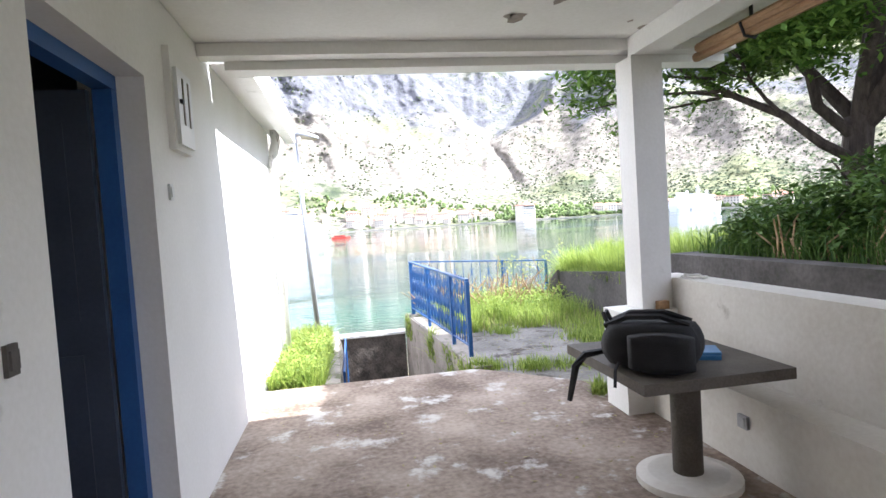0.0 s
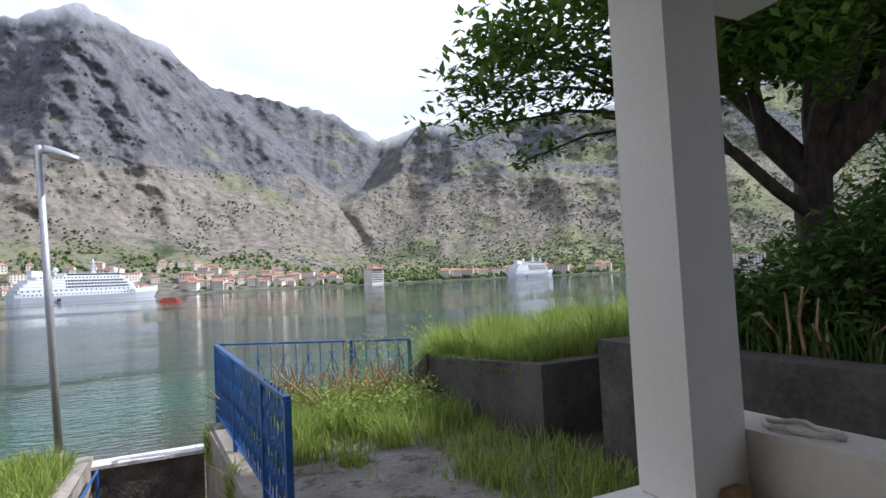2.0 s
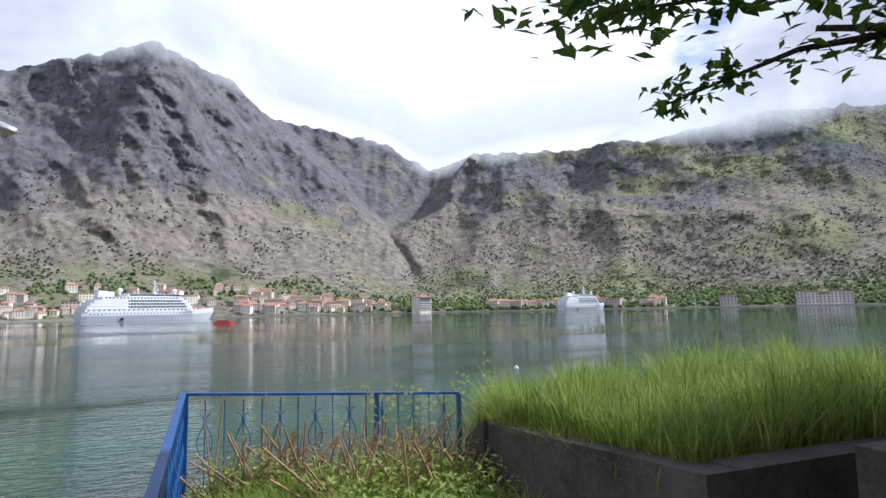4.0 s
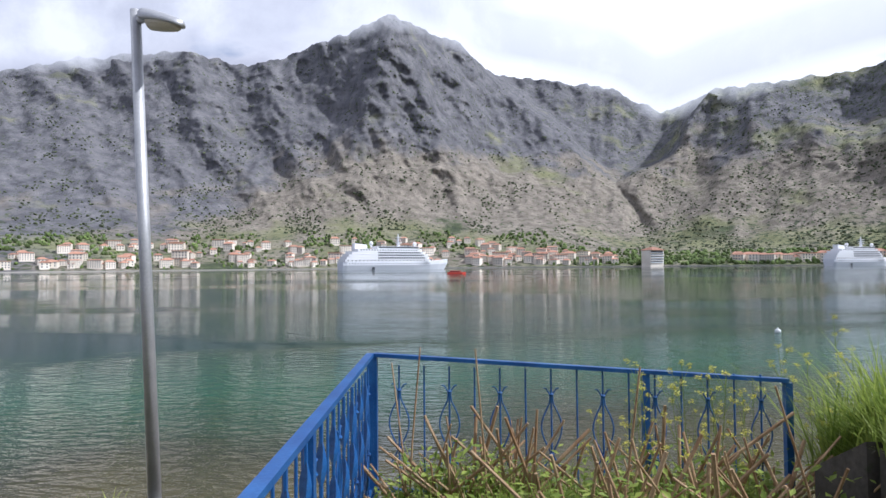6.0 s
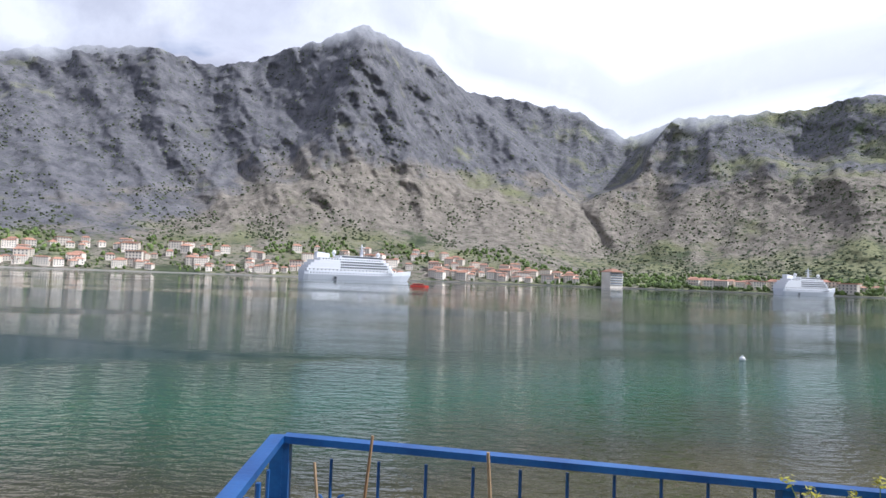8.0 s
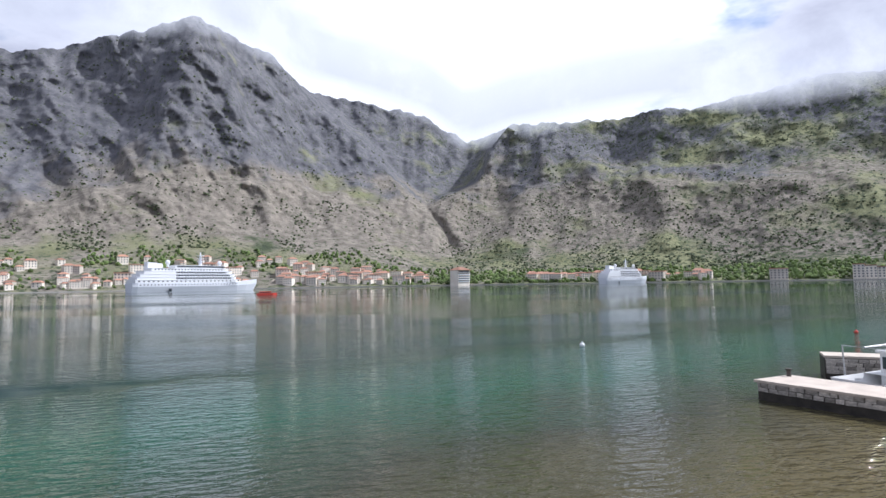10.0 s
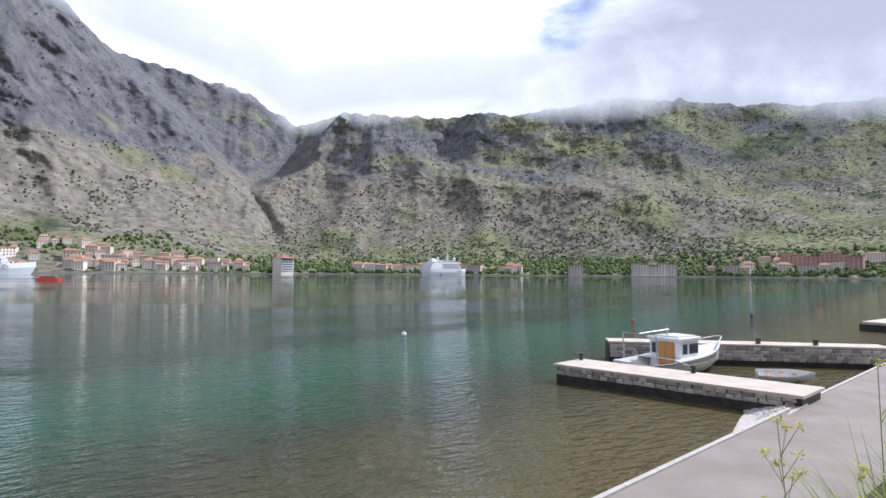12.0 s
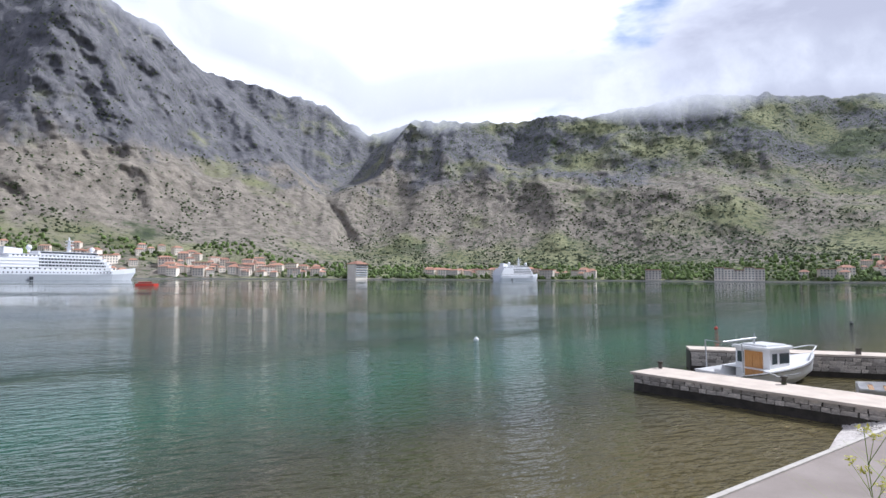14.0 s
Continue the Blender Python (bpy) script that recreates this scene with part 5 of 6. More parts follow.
def baluster_lyre(h, up=True):
    """A bar with two bowed scrolls that meet at its neck."""
    bm = B()
    tube(bm, [(0, 0, 0), (0, 0, h)], 0.0055, 6)
    for s in (-1, 1):
        c = []
        for i in range(13):
            t = i / 12
            c.append((s * (0.008 + 0.052 * math.sin(math.pi * min(1, t * 1.15)) ** 1.2), 0, h * (0.34 + 0.46 * t)))
        c += [(s * 0.03, 0, h * 0.845), (s * 0.045, 0, h * 0.85)]
        tube(bm, c, 0.0045, 6)
        tube(bm, [(s * 0.05, 0, h * 0.22), (s * 0.035, 0, h * 0.25), (s * 0.008, 0, h * 0.32)], 0.0045, 6)
    lathe(bm, [(0.012, h * 0.79), (0.016, h * 0.80), (0.012, h * 0.81)], sides=8)
    lathe(bm, [(0.012, h * 0.32), (0.016, h * 0.33), (0.012, h * 0.34)], sides=8)
    return bm


def baluster_leaf(h):
    """A flat bar hammered into leaf shapes."""
    bm = B()
    tube(bm, [(0, 0, 0), (0, 0, h)], 0.008, 6)
    for z0, z1, w in ((0.08, 0.36, 0.026), (0.38, 0.66, 0.032), (0.68, 0.93, 0.024)):
        rows = []
        for i in range(7):
            t = i / 6
            k = math.sin(math.pi * t) * w + 0.004
            z = h * (z0 + (z1 - z0) * t)
            a = 0.9 * t
            rows.append([bm.verts.new((k * math.cos(a + q) * (1 if q in (0, math.pi) else 0.3), k * math.sin(a + q) * 0.8, z)) for q in (0, math.pi / 2, math.pi, 3 * math.pi / 2)])
        for r, s in zip(rows, rows[1:]):
            for k in range(4):
                bm.faces.new((r[k], r[(k + 1) % 4], s[(k + 1) % 4], s[k]))
    return bm


def railing(name, label, p, q, z_top0, z_top1, z_bot0, z_bot1, posts, pattern, pitch=0.125):
    ob = thing(name, label, "railing", "blue railings")
    p, q = Vector((p[0], p[1], 0)), Vector((q[0], q[1], 0))
    d = (q - p)
    length = d.length
    d.normalize()
    turn = math.atan2(d.y, d.x)

    def bar(nm, za, zb, w, t):
        bm = B()
        box(bm, 0, 1, -w / 2, w / 2, -t, 0)
        for v in bm.verts:
            s = v.co.x
            v.co = Vector((p.x + d.x * length * s - d.y * v.co.y, p.y + d.y * length * s + d.x * v.co.y, v.co.z + za + (zb - za) * s))
        part(nm, bm, M_blue, ob)

    bar("top_rail", z_top0, z_top1, 0.045, 0.022)
    bar("bottom_rail", z_bot0 + 0.09, z_bot1 + 0.09, 0.03, 0.014)
    for s in posts:
        x, y = p.x + d.x * length * s, p.y + d.y * length * s
        bm = box(B(), -0.02, 0.02, -0.02, 0.02, z_bot0 + (z_bot1 - z_bot0) * s - 0.03, z_top0 + (z_top1 - z_top0) * s - 0.023, pose(x, y, 0) @ Matrix.Rotation(turn, 4, "Z"))
        part("post", bm, M_blue, ob)
    n = int(length / pitch)
    h = (z_top0 - z_bot0 + z_top1 - z_bot1) / 2 - 0.105
    shared = {k: mesh_of("baluster", f(h), M_blue) for k, f in (("p", baluster_plain), ("l", baluster_lyre), ("f", baluster_leaf))}
    for i in range(1, n):
        s = i / n
        if min(abs(s - t) for t in posts) * length < 0.045:
            continue
        b = new("baluster", shared[pattern[i % len(pattern)]])
        b.parent = ob
        b.matrix_basis = pose(p.x + d.x * length * s, p.y + d.y * length * s, z_bot0 + (z_bot1 - z_bot0) * s + 0.08) @ Matrix.Rotation(turn, 4, "Z")
    return ob


railing("iron_railing", "blue painted wrought iron railing along the path edge", (0.256, 5.95), (0.078, 9.888), 0.82, 0.796, 0.03, -0.10, (0.0, 0.2, 0.6, 1.0), "flfp", 0.115)
railing("iron_railing", "blue painted iron railing with scroll bars facing the sea", (0.10, 9.89), (2.52, 9.865), 0.796, 0.647, -0.10, -0.16, (0.0, 0.665, 1.0), "pl", 0.145)


def neighbour_balcony():
    ob = thing("brick_parapet", "red brick parapet of the neighbouring terrace", "parapet")
    x0, x1, y0, y1, top = -3.5, -1.97, 8.2, 9.5, 0.49
    part("core", box(B(), x0, x1 - 0.012, y0, y1 - 0.012, -3.2, top - 0.01), M_mortar, ob)
    brick = mesh_of("brick", box(B(), -0.006, 0.006, -0.115, 0.115, -0.031, 0.031), M_brick, 0.003)
    row, z = 0, top - 0.035
    while z > -0.75:
        y = y0 + (0.12 if row % 2 else 0.0)
        while y < y1 - 0.22:
            b = new("brick", brick)
            b.parent = ob
            b.matrix_basis = pose(x1 - 0.008, y + 0.12, z)
            y += 0.243
        z -= 0.074
        row += 1
    railing("iron_railing", "blue painted iron railing on the brick parapet", (-2.0, 8.25), (-2.0, 9.47), 1.0, 1.0, 0.49, 0.49, (0.0, 1.0), "plf", 0.12)
    railing("iron_railing", "blue painted iron railing on the brick parapet", (-2.02, 9.47), (-3.45, 9.47), 1.0, 1.0, 0.49, 0.49, (0.0, 1.0), "plf", 0.12)


def lamp_post():
    ob = thing("street_lamp", "grey steel street lamp with a small hooded head", "street lamp", at=pose(-1.60, 10.48, 0, 0, -2.7, 0))
    bm = B()
    tube(bm, [(0, 0, -3.0), (0, 0, -0.36)], 0.062, 14)
    part("base_tube", bm, M_metal, ob, smooth=True)
    bm = B()
    tube(bm, [(0, 0, -0.37), (0, 0, 3.22)], [0.045, 0.036], 14)
    part("pole", bm, M_metal, ob, smooth=True)
    part("collar", lathe(B(), [(0.064, -0.42), (0.07, -0.40), (0.07, -0.36), (0.046, -0.34)], sides=16), M_metal, ob, smooth=True)
    bm = B()
    tube(bm, [(0.0, 0.0, 3.14), (0.07, -0.01, 3.15), (0.13, -0.02, 3.13)], 0.03, 10)
    part("bracket", bm, M_metal, ob)

    def shell(length, wide, high, drop, flat):
        """A hooded bowl that widens from its neck and droops towards its nose."""
        bm, rows = B(), []
        for i in range(11):
            t = i / 10
            w = wide * (0.45 + 0.55 * math.sin(math.pi * min(1.0, t * 0.8 + 0.12))) * (1.0 if t < 0.85 else 1 - 4 * (t - 0.85))
            ring = []
            for k in range(14):
                a = 2 * math.pi * k / 14
                up = math.sin(a)
                ring.append(bm.verts.new((length * t, w * math.cos(a), -drop * t + high * (1 - 0.5 * t * t) * (up if up > 0 else flat * up))))
            rows.append(ring)
        for r, q in zip(rows, rows[1:]):
            for k in range(14):
                bm.faces.new((r[k], r[(k + 1) % 14], q[(k + 1) % 14], q[k]))
        bm.faces.new(rows[0])
        bm.faces.new(rows[-1])
        return bm

    hood = shell(0.36, 0.10, 0.085, 0.12, 0.15)
    bmesh.ops.transform(hood, matrix=pose(0.07, -0.01, 3.14, 0, 0, -18), verts=hood.verts)
    h = part("lamp_head", hood, M_metal, ob, smooth=True)
    glass = shell(0.27, 0.082, 0.02, 0.085, 3.2)
    bmesh.ops.transform(glass, matrix=pose(0.125, -0.028, 3.115, 0, 0, -18), verts=glass.verts)
    part("lens", glass, M_lens, h, "yellowed lamp lens", smooth=True)


neighbour_balcony()
lamp_post()
bm = B()
tube(bm, [(-1.08, 6.4, -0.9), (-1.08, 6.4, -0.14), (-1.10, 9.5, -0.36), (-1.10, 9.5, -1.2)], 0.014, 6)
solid("handrail", bm, M_blue, "thin blue handrail along the steps", "handrail")


# ---- plants ----
def blade(verts, faces, x, y, z, h, w, lean, turn, rnd):
    b = len(verts)
    c, s = math.cos(turn), math.sin(turn)
    for t, k in ((0, 1.0), (0.45, 0.8), (0.8, 0.45)):
        dx = lean * t * t * h
        for q in (-1, 1):
            verts.append((x + c * dx - s * q * w * k, y + s * dx + c * q * w * k, z + h * t * (1 - 0.25 * lean * t)))
    verts.append((x + c * lean * h, y + s * lean * h, z + h * (1 - 0.25 * lean)))
    faces += [(b, b + 1, b + 3, b + 2), (b + 2, b + 3, b + 5, b + 4), (b + 4, b + 5, b + 6)]


def grass(name, label, mat, n, spot, h0, h1, seed, w=0.005, lean=0.5):
    """spot(rnd) gives the x, y, z of a blade."""
    rnd = random.Random(seed)
    verts, faces = [], []
    for k in range(n):
        p = spot(rnd)
        if p:
            clump = 0.85 + 0.55 * noise.noise(Vector((p[0] * 2.3, p[1] * 2.3, seed)))
            blade(verts, faces, *p, rnd.uniform(h0, h1) * clump, w * rnd.uniform(0.6, 1.4), rnd.uniform(0.05, lean * 1.6), rnd.uniform(0, 2 * math.pi), rnd)
    return tagged(new(name, from_lists(name, verts, faces, mat)), label, "grass", kind="stuff")


def leaves(verts, faces, c, r, n, size, rnd, flat=1.0):
    for k in range(n):
        d = Vector((rnd.gauss(0, 1), rnd.gauss(0, 1), rnd.gauss(0, 1)))
        d = d.normalized() * r * rnd.random() ** 0.45
        p = Vector((c[0] + d.x, c[1] + d.y, c[2] + d.z * flat))
        a = Vector((rnd.uniform(-1, 1), rnd.uniform(-1, 1), rnd.uniform(-0.6, 0.4))).normalized()
        b = a.cross(Vector((rnd.uniform(-0.5, 0.5), rnd.uniform(-0.5, 0.5), 1))).normalized()
        s = size * rnd.uniform(0.6, 1.3)
        i = len(verts)
        nrm = a.cross(b) * s * 0.12
        verts += [tuple(p - a * s), tuple(p + b * s * 0.42 - nrm), tuple(p + a * s), tuple(p - b * s * 0.42 - nrm)]
        faces += [(i, i + 1, i + 2), (i, i + 2, i + 3)]


def in_bed(rnd):
    y = rnd.uniform(5.5, 9.9)
    x = rnd.uniform(WX + 0.02 if y < 7 else -2.1, -1.24 - 0.05 * max(0, y - 7.5))
    return x, y, -0.1 - 0.07 * max(0, y - 5.5)


def in_planter(rnd):
    u = rnd.random()
    y = rnd.uniform(7.05, 9.35)
    x = 2.72 + 3.2 * u ** 1.3 - 0.05 * (y - 7)
    return x, y, 0.48 + 0.05 * (x - 2.7) - (0.1 if y > 9 else 0)


def over_planter_edge(rnd):
    y = rnd.uniform(7.1, 9.2)
    return 2.60 + rnd.uniform(-0.06, 0.12) - 0.05 * (y - 7.5), y, 0.46


def on_path(rnd):
    y = rnd.uniform(5.6, 9.8)
    x = rnd.uniform(0.4, 2.5)
    dense = (0.75 if y > 7.6 else 0.0) + (0.7 if x > 1.7 + 0.35 * noise.noise(Vector((y, 0, 0))) else 0) + noise.noise(Vector((x * 1.6, y * 1.6, 5))) * 0.9 - 0.25
    if rnd.random() > dense:
        return None
    return x, y, gz(y) - 0.02


def path_tufts(rnd):
    c = rnd.choice(((0.25, 5.55, 0.10), (0.35, 5.5, 0.12), (0.75, 5.35, 0.16), (1.0, 5.3, 0.18), (1.35, 5.2, 0.2), (1.75, 6.6, 0.22), (1.9, 6.5, 0.2), (2.2, 5.7, 0.25), (2.1, 5.0, 0.25), (1.0, 7.4, 0.15), (0.95, 4.35, 0.06)))
    return c[0] + rnd.gauss(0, c[2] * 0.6), c[1] + rnd.gauss(0, c[2] * 0.5), gz(c[1]) - 0.02


def wall_weeds(rnd):
    y = rnd.choice((5.9, 6.5, 7.6, 9.4, 9.7)) + rnd.gauss(0, 0.12)
    return side_x(y) + rnd.uniform(-0.03, 0.04), y, gz(y) - rnd.uniform(0, 0.35)


def dark_garden(rnd):
    x = 2.95 + 5.5 * rnd.random() ** 1.4
    y = rnd.uniform(-1.5, 6.1)
    return x, y, 0.84 + 0.10 * (x - 2.9)


def by_road(rnd):
    return 2.78 + abs(rnd.gauss(0, 0.35)), 9.5 + rnd.gauss(0, 0.14), 0.05 + rnd.uniform(-0.1, 0.1)


def gap_weeds(rnd):
    return rnd.uniform(1.6, 2.65), rnd.uniform(3.9, 6.8), -0.05


grass("bed_grass", "bright green weeds filling the planting bed", M_grass, 9000, in_bed, 0.12, 0.42, 1, 0.006)
grass("planter_grass", "tall bright green grass in the planter", M_grass, 16000, in_planter, 0.25, 0.66, 2, 0.0045, 0.5)
grass("edge_grass", "grass hanging over the planter wall", M_grass, 700, over_planter_edge, 0.08, 0.24, 3, 0.005, 0.9)
grass("path_grass", "weeds and grass on the path", M_grass, 9000, on_path, 0.06, 0.30, 4, 0.005)
grass("dry_grass", "yellowed dry grass on the path", M_hay, 2600, on_path, 0.08, 0.30, 5, 0.004, 0.7)
grass("grass_tufts", "green grass tufts along the terrace edge", M_grass, 2600, path_tufts, 0.05, 0.20, 6, 0.005, 0.7)
grass("wall_weeds", "weeds growing on the retaining wall", M_grass, 900, wall_weeds, 0.05, 0.2, 7, 0.006, 0.9)
grass("garden_grass", "garden grass in a green darkened for shade", M_gardenshade, 11000, dark_garden, 0.15, 0.55, 8, 0.006, 0.7)
grass("roadside_grass", "tall green grass above the road", M_grass, 2600, by_road, 0.4, 0.95, 9, 0.006, 0.6)
def before_canes(rnd):
    y = rnd.uniform(7.6, 9.75)
    x = rnd.uniform(0.35, 2.4)
    if rnd.random() > (y - 7.2) / 1.4 or noise.noise(Vector((x * 1.9, y * 1.9, 2.5))) < -0.28:
        return None
    return x, y, gz(y) - 0.02


def path_end(rnd):
    return 2.88 + rnd.gauss(0, 0.09), 9.82 + rnd.gauss(0, 0.05), gz(9.8) - 0.02


grass("tall_grass", "tall sunlit grass in front of the dry canes", M_grass, 15000, before_canes, 0.2, 0.5, 14, 0.005, 0.7)
grass("path_end_grass", "tall thin grass at the corner above the road", M_grass, 900, path_end, 0.55, 1.05, 15, 0.005, 0.4)
grass("gap_grass", "weeds between the low wall and the garden wall", M_grass, 1800, gap_weeds, 0.08, 0.3, 10, 0.006, 0.6)


def weeds():
    """Broad-leaved weeds around the cut canes."""
    rnd = random.Random(21)
    verts, faces = [], []
    for k in range(210):
        x, y = rnd.uniform(0.2, 2.4), rnd.uniform(8.3, 9.8)
        if k > 170:
            y = rnd.uniform(9.42, 9.82)
        if x < 1.05 and y < 9.4:
            continue
        h = rnd.uniform(0.12, 0.46)
        leaves(verts, faces, (x, y, gz(y) + h * 0.6), h * 0.6, 50, 0.03, rnd)
    tagged(new("weeds", from_lists("weeds", verts, faces, M_grass)), "leafy green weeds among the dry canes", "weeds", kind="stuff")
    verts, faces = [], []
    for k in range(120):
        y = rnd.uniform(5.5, 7.4)
        leaves(verts, faces, (rnd.uniform(WX + 0.05, -1.3), y, rnd.uniform(-0.05, 0.12)), 0.13, 30, 0.028, rnd)
    tagged(new("bed_weeds", from_lists("bed_weeds", verts, faces, M_grass)), "leafy green weeds in the planting bed", "weeds", kind="stuff")


def canes():
    rnd = random.Random(31)
    for k in range(190):
        x, y = rnd.uniform(0.3, 2.35), rnd.uniform(8.9, 9.75)
        if x < 1.1:
            y = rnd.uniform(9.5, 9.78)
        h = rnd.uniform(0.25, 0.72) if k > 5 else rnd.uniform(0.9, 1.1)
        lx, ly = rnd.gauss(0, 0.24), rnd.gauss(0, 0.12)
        if k % 6 == 5:
            lx, h = rnd.choice((-0.5, 0.5, 0.4)), rnd.uniform(0.35, 0.6)
        z = gz(y) - 0.03
        bm = B()
        r = rnd.uniform(0.006, 0.013) if k > 5 else 0.006
        tube(bm, [(x, y, z), (x + lx * 0.4, y + ly * 0.4, z + h * 0.5), (x + lx, y + ly, z + h)], [r, r * 0.95, r * 0.75], 6)
        solid("dry_cane", bm, M_reed, "cut dry brown cane among the weeds", "cane", group="dry canes by the railing")


def mustard(x, y, z, h, seed):
    rnd = random.Random(seed)
    ob = thing("mustard_plant", "thin wild mustard plant with yellow flowers", "flower", "wild mustard plants", at=pose(x, y, z))
    bm = B()
    top = Vector((rnd.uniform(-0.08, 0.08), rnd.uniform(-0.08, 0.08), h))
    tube(bm, [(0, 0, 0), tuple(top * 0.5 + Vector((0.02, 0, 0))), tuple(top)], [0.0026, 0.002, 0.0012], 5)
    heads = [top]
    for k in range(8):
        t = rnd.uniform(0.4, 0.92)
        a = rnd.uniform(0, 6.28)
        q = top * t + Vector((0.06 * math.cos(a), 0.06 * math.sin(a), 0.10))
        tube(bm, [tuple(top * t), tuple(q)], [0.0013, 0.0009], 5)
        heads.append(q)
    part("stem", bm, M_grass, ob)
    for c in heads:
        verts, faces = [], []
        leaves(verts, faces, c, 0.024, 22, 0.009, rnd, 0.7)
        f = new("flower_head", from_lists("flower_head", verts, faces, M_flower))
        f.parent = ob


weeds()
canes()
for i, (x, y, z, h) in enumerate(((1.55, 9.55, -0.16, 0.95), (1.75, 9.45, -0.16, 0.85), (1.95, 9.6, -0.16, 0.9), (2.1, 9.5, -0.16, 0.8), (1.4, 10.06, -0.5, 0.9), (1.75, 10.08, -0.5, 0.95), (2.0, 10.07, -0.5, 0.9), (2.25, 10.09, -0.5, 0.98), (2.4, 10.1, -0.5, 1.1), (2.65, 10.05, -0.4, 1.2), (2.85, 9.9, -0.3, 1.3), (2.6, 9.8, -0.16, 0.95), (2.7, 9.85, -0.16, 0.8), (2.8, 9.75, -0.16, 1.0), (1.62, 9.62, -0.16, 0.88), (1.85, 9.68, -0.16, 0.94), (2.05, 9.66, -0.16, 0.86))):
    mustard(x, y, z, h, 50 + i)


def tree():
    rnd = random.Random(77)
    ob = thing("tree", "leaning dark tree with a forked trunk and a leafy crown", "tree", at=pose(4.8, 5.7, 0.95))
    bm = B()
    tips = []
    tube(bm, [(0, 0, -0.2), (0.02, 0, 0.4), (-0.02, 0.03, 0.9), (0.06, 0.05, 1.35)], [0.22, 0.17, 0.15, 0.15], 12)

    def grows(q):
        # crown is thin towards the sea, and cut to let sun reach wall and floor
        wx, wy, wz = q.x + 4.8, q.y + 5.7, q.z + 0.95
        return q.z > 0.5 and wx > 1.65 and wy < 6.7 and wz < 1.0 * (wx + 1.3) + 0.2 and not (wx < 3.0 and wy < 4.6)

    def limb(p, d, length, r, depth):
        pts, radii = [tuple(p)], [r]
        q, e = Vector(p), Vector(d).normalized()
        for i in range(5):
            e = (e + Vector((rnd.gauss(0, 0.16), rnd.gauss(0, 0.16), rnd.gauss(0.03, 0.10)))).normalized()
            q = q + e * length / 5
            if depth and not grows(q):
                break
            pts.append(tuple(q))
            radii.append(r * (1 - 0.13 * (i + 1)))
            if depth < 3 and i > 0:
                for _ in range(2 if depth else 1):
                    side = (e + Vector((rnd.gauss(0, 0.7), rnd.gauss(0, 0.7), rnd.gauss(0.0, 0.4)))).normalized()
                    limb(q, side, length * rnd.uniform(0.45, 0.65), radii[-1] * 0.55, depth + 1)
            if depth >= 2:
                tips.append(q.copy())
        if len(pts) > 1:
            tube(bm, pts, radii, 8 if depth < 2 else 5)

    limb((0.0, 0.0, 0.85), (-0.95, 0.2, 0.42), 2.6, 0.065, 0)
    limb((0.0, 0.0, 1.1), (-0.8, 0.1, 0.7), 2.9, 0.075, 0)
    limb((0.03, 0.0, 1.2), (0.8, -0.3, 0.9), 3.2, 0.08, 0)
    limb((0.03, 0.0, 1.2), (0.2, 0.2, 1.3), 3.0, 0.09, 0)
    # long southward limbs, mostly out of view, added to shade the terrace
    limb((0.06, 0.05, 1.3), (-0.05, -0.9, 0.85), 4.2, 0.10, 0)
    limb((0.06, 0.05, 1.3), (0.15, -0.6, 1.0), 4.0, 0.10, 0)
    limb((0.06, 0.05, 1.3), (-0.45, -0.5, 0.9), 2.6, 0.11, 0)
    limb((0.06, 0.05, 1.3), (0.6, 0.3, 0.9), 2.6, 0.11, 0)
    limb((0.06, 0.05, 1.3), (-0.35, 0.75, 0.8), 2.6, 0.09, 0)
    limb((0.06, 0.05, 1.2), (0.3, -0.9, 0.7), 2.6, 0.09, 0)
    sprays = []
    for p0, p1 in (((-1.5, 0.3, 1.75), (-2.95, 0.72, 1.65)), ((-1.5, 0.35, 1.9), (-2.75, 0.95, 2.0)), ((-1.6, 0.2, 2.0), (-3.0, 0.55, 2.25)), ((-1.4, 0.4, 1.7), (-2.4, 1.05, 1.45)), ((-1.3, 0.4, 2.1), (-2.3, 1.1, 2.3)), ((-1.2, 0.3, 2.3), (-2.6, 0.8, 2.55))):
        a, c = Vector(p0), Vector(p1)
        tube(bm, [tuple(a), tuple(a.lerp(c, 0.5) + Vector((0, 0, 0.08))), tuple(c)], [0.022, 0.014, 0.005], 5)
        sprays += [a.lerp(c, t) + Vector((rnd.gauss(0, 0.05), rnd.gauss(0, 0.05), 0.05)) for t in (0.2, 0.35, 0.5, 0.65, 0.8, 0.92, 1.0)]
    part("trunk", bm, M_bark, ob)
    verts, faces = [], []
    for q in sprays:
        leaves(verts, faces, q, 0.17, 30, 0.045, rnd, 0.8)
    for q in tips:
        if grows(q):
            leaves(verts, faces, q, 0.33, (60 if q.z > 1.4 else 40) if q.x > -1.5 else 9, 0.055, rnd, 0.8)
    crown = new("crown", from_lists("crown", verts, faces, M_leaf))
    crown.parent = ob


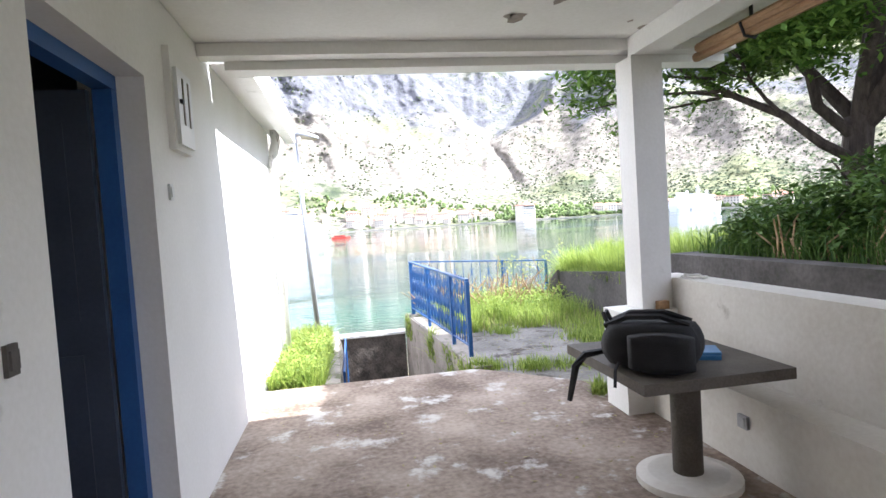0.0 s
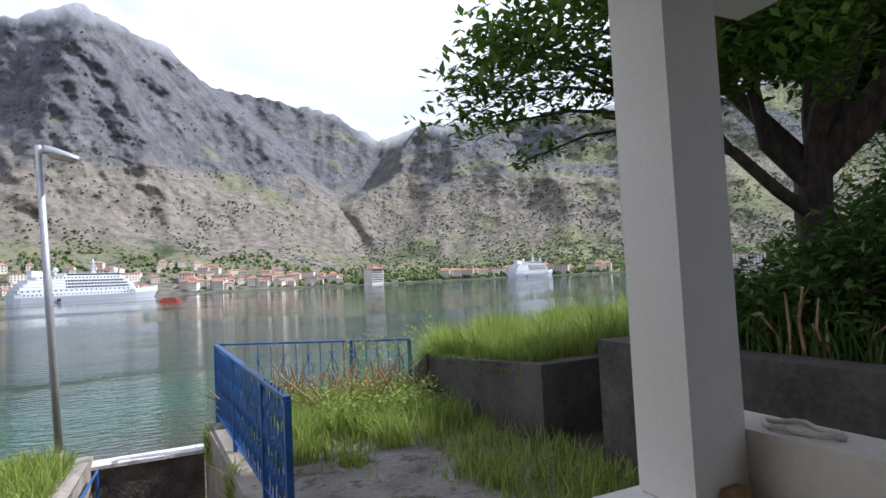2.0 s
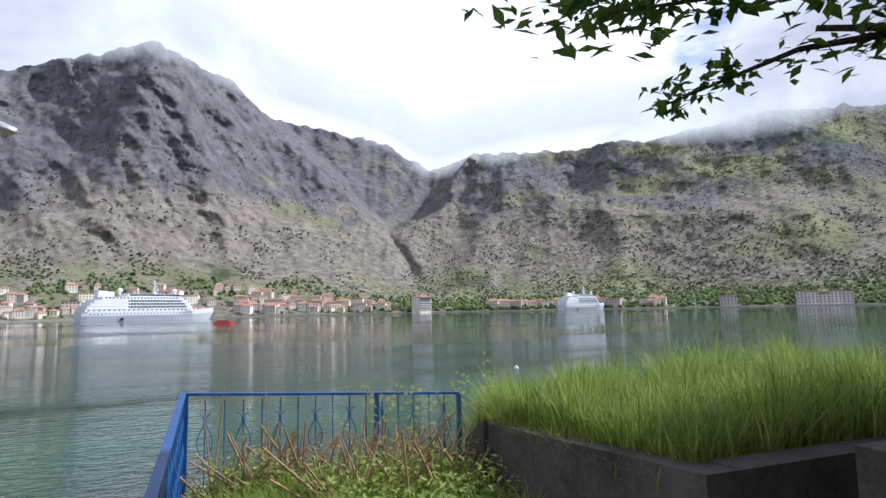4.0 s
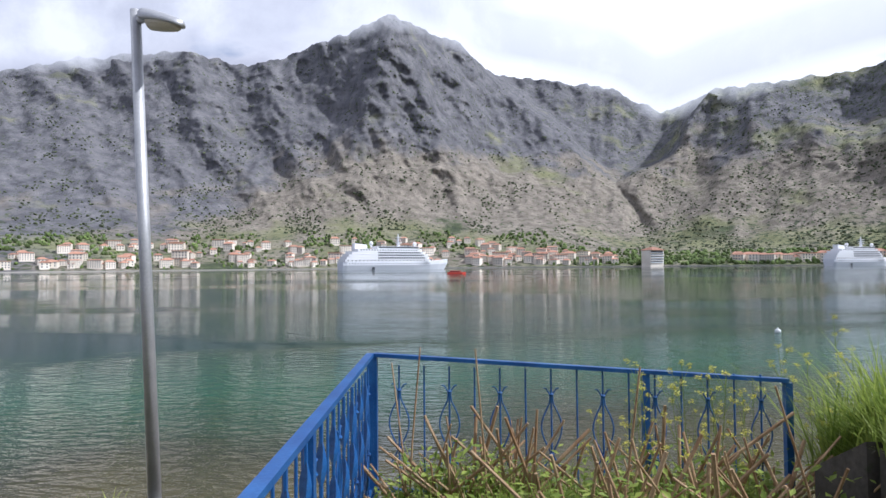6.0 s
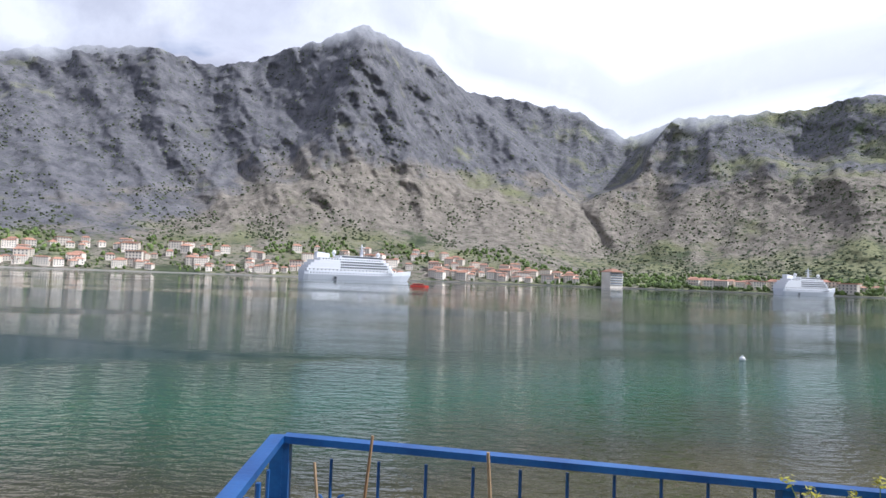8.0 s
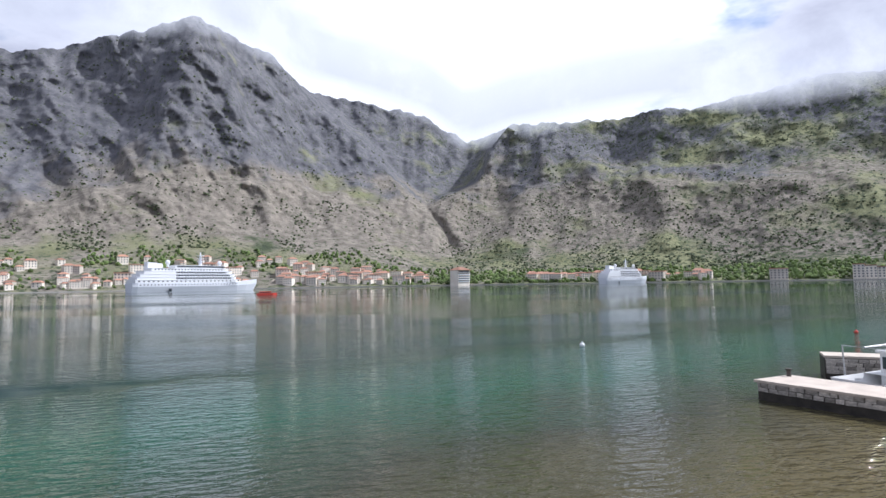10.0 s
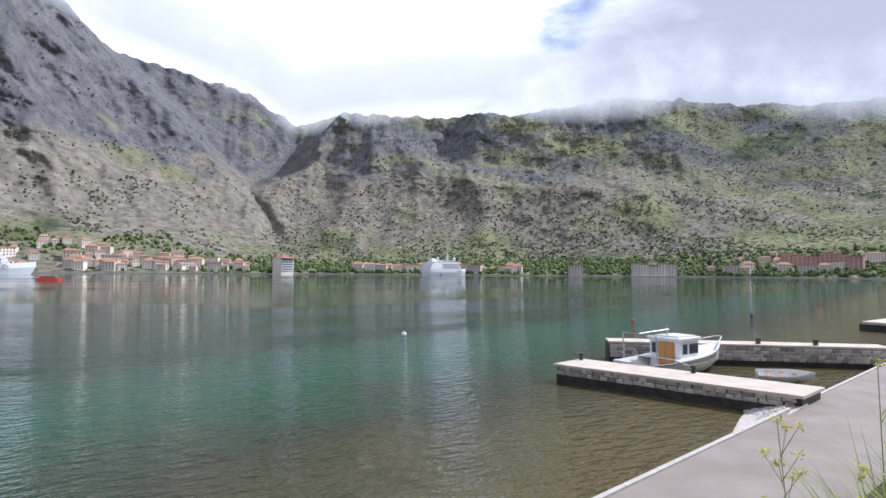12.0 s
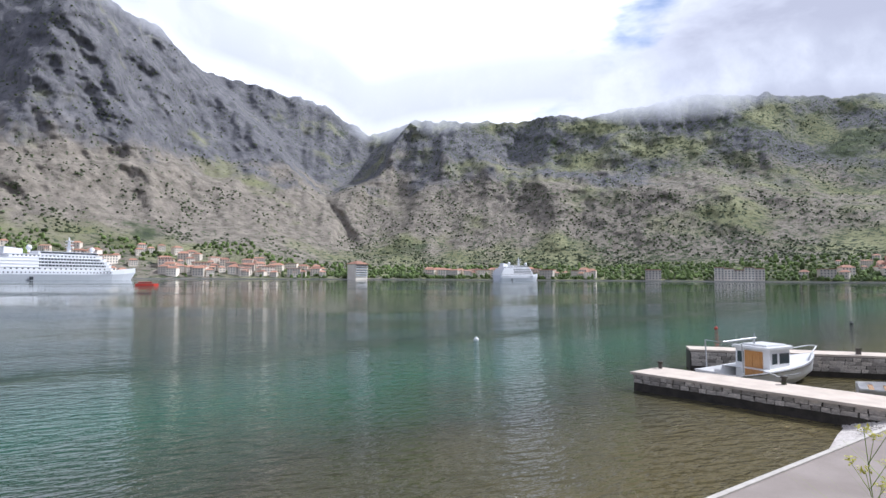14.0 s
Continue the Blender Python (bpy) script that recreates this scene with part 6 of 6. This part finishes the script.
def shrub(x, y, z, r, h, seed, n=2600):
    rnd = random.Random(seed)
    ob = thing("shrub", "dense dark green shrub in the garden", "shrub", "garden shrubs", at=pose(x, y, z))
    bm = B()
    for k in range(9):
        a = rnd.uniform(0, 6.28)
        tube(bm, [(0, 0, -0.1), (0.3 * r * math.cos(a), 0.3 * r * math.sin(a), h * 0.4), (0.8 * r * math.cos(a), 0.8 * r * math.sin(a), h * rnd.uniform(0.6, 0.95))], [0.02, 0.014, 0.005], 5)
    part("stem", bm, M_bark, ob)
    verts, faces = [], []
    for k in range(n // 26):
        a, q = rnd.uniform(0, 6.28), r * rnd.random() ** 0.5
        leaves(verts, faces, (q * math.cos(a), q * math.sin(a), h * rnd.uniform(0.15, 1.0) * (1 - 0.4 * (q / r) ** 2)), 0.2, 26, 0.05, rnd)
    c = new("crown", from_lists("crown", verts, faces, M_gardenshade))
    c.parent = ob


tree()
for i, (x, y, r, h) in enumerate(((3.5, 4.9, 0.5, 0.6), (4.15, 4.8, 0.6, 0.9), (3.6, 5.6, 0.45, 0.45), (5.4, 5.1, 0.8, 1.2), (5.9, 6.1, 0.7, 0.9), (4.4, 4.1, 0.7, 1.1), (3.7, 3.9, 0.6, 0.8), (4.4, -1.0, 1.2, 2.4), (4.2, 1.8, 1.1, 2.2), (3.9, 3.0, 0.7, 1.1), (5.6, 4.4, 1.0, 1.2), (6.8, 5.5, 1.1, 1.6), (7.8, 6.0, 1.3, 2.2), (5.2, 1.0, 1.2, 1.8), (6.6, 2.8, 1.4, 2.6), (8.5, 4.2, 1.6, 3.4), (4.2, 0.0, 1.0, 1.3))):
    shrub(x, y, 0.85 + 0.10 * (x - 2.9), r, h, 200 + i)


def dry_stems():
    rnd = random.Random(41)
    for k in range(40):
        x, y = rnd.uniform(2.95, 3.6), rnd.uniform(2.4, 5.2)
        bm = B()
        h = rnd.uniform(0.2, 0.5)
        tube(bm, [(x, y, 0.8), (x + rnd.gauss(0, 0.05), y, 0.8 + h * 0.6), (x + rnd.gauss(0, 0.12), y + rnd.gauss(0, 0.1), 0.8 + h)], [0.012, 0.01, 0.007], 5)
        solid("dry_cane", bm, M_reed, "dry brown stem behind the garden wall", "cane", group="dry stems on the garden wall")


dry_stems()


def fallen_leaves():
    rnd = random.Random(61)
    verts, faces = [], []
    for k in range(900):
        y = rnd.uniform(2.5, 7.6)
        x = rnd.uniform(-1.6, 1.0) if y < 4.8 else rnd.uniform(0.35, 2.3)
        if y < 5.4 and x < 0.0 and rnd.random() < 0.7:
            continue
        z = (0.003 if y < 5 else gz(y) + 0.012)
        a, s, i = rnd.uniform(0, 6.28), rnd.uniform(0.008, 0.02), len(verts)
        verts += [(x + s * math.cos(a + q) * w, y + s * math.sin(a + q) * w, z + rnd.uniform(0.0, 0.008)) for q, w in ((0, 1), (1.57, 0.5), (3.14, 1), (4.71, 0.5))]
        faces.append((i, i + 1, i + 2, i + 3))
    tagged(new("fallen_leaves", from_lists("fallen_leaves", verts, faces, M_hay)), "small pale fallen leaves and petals on the concrete", "litter", kind="stuff")


fallen_leaves()
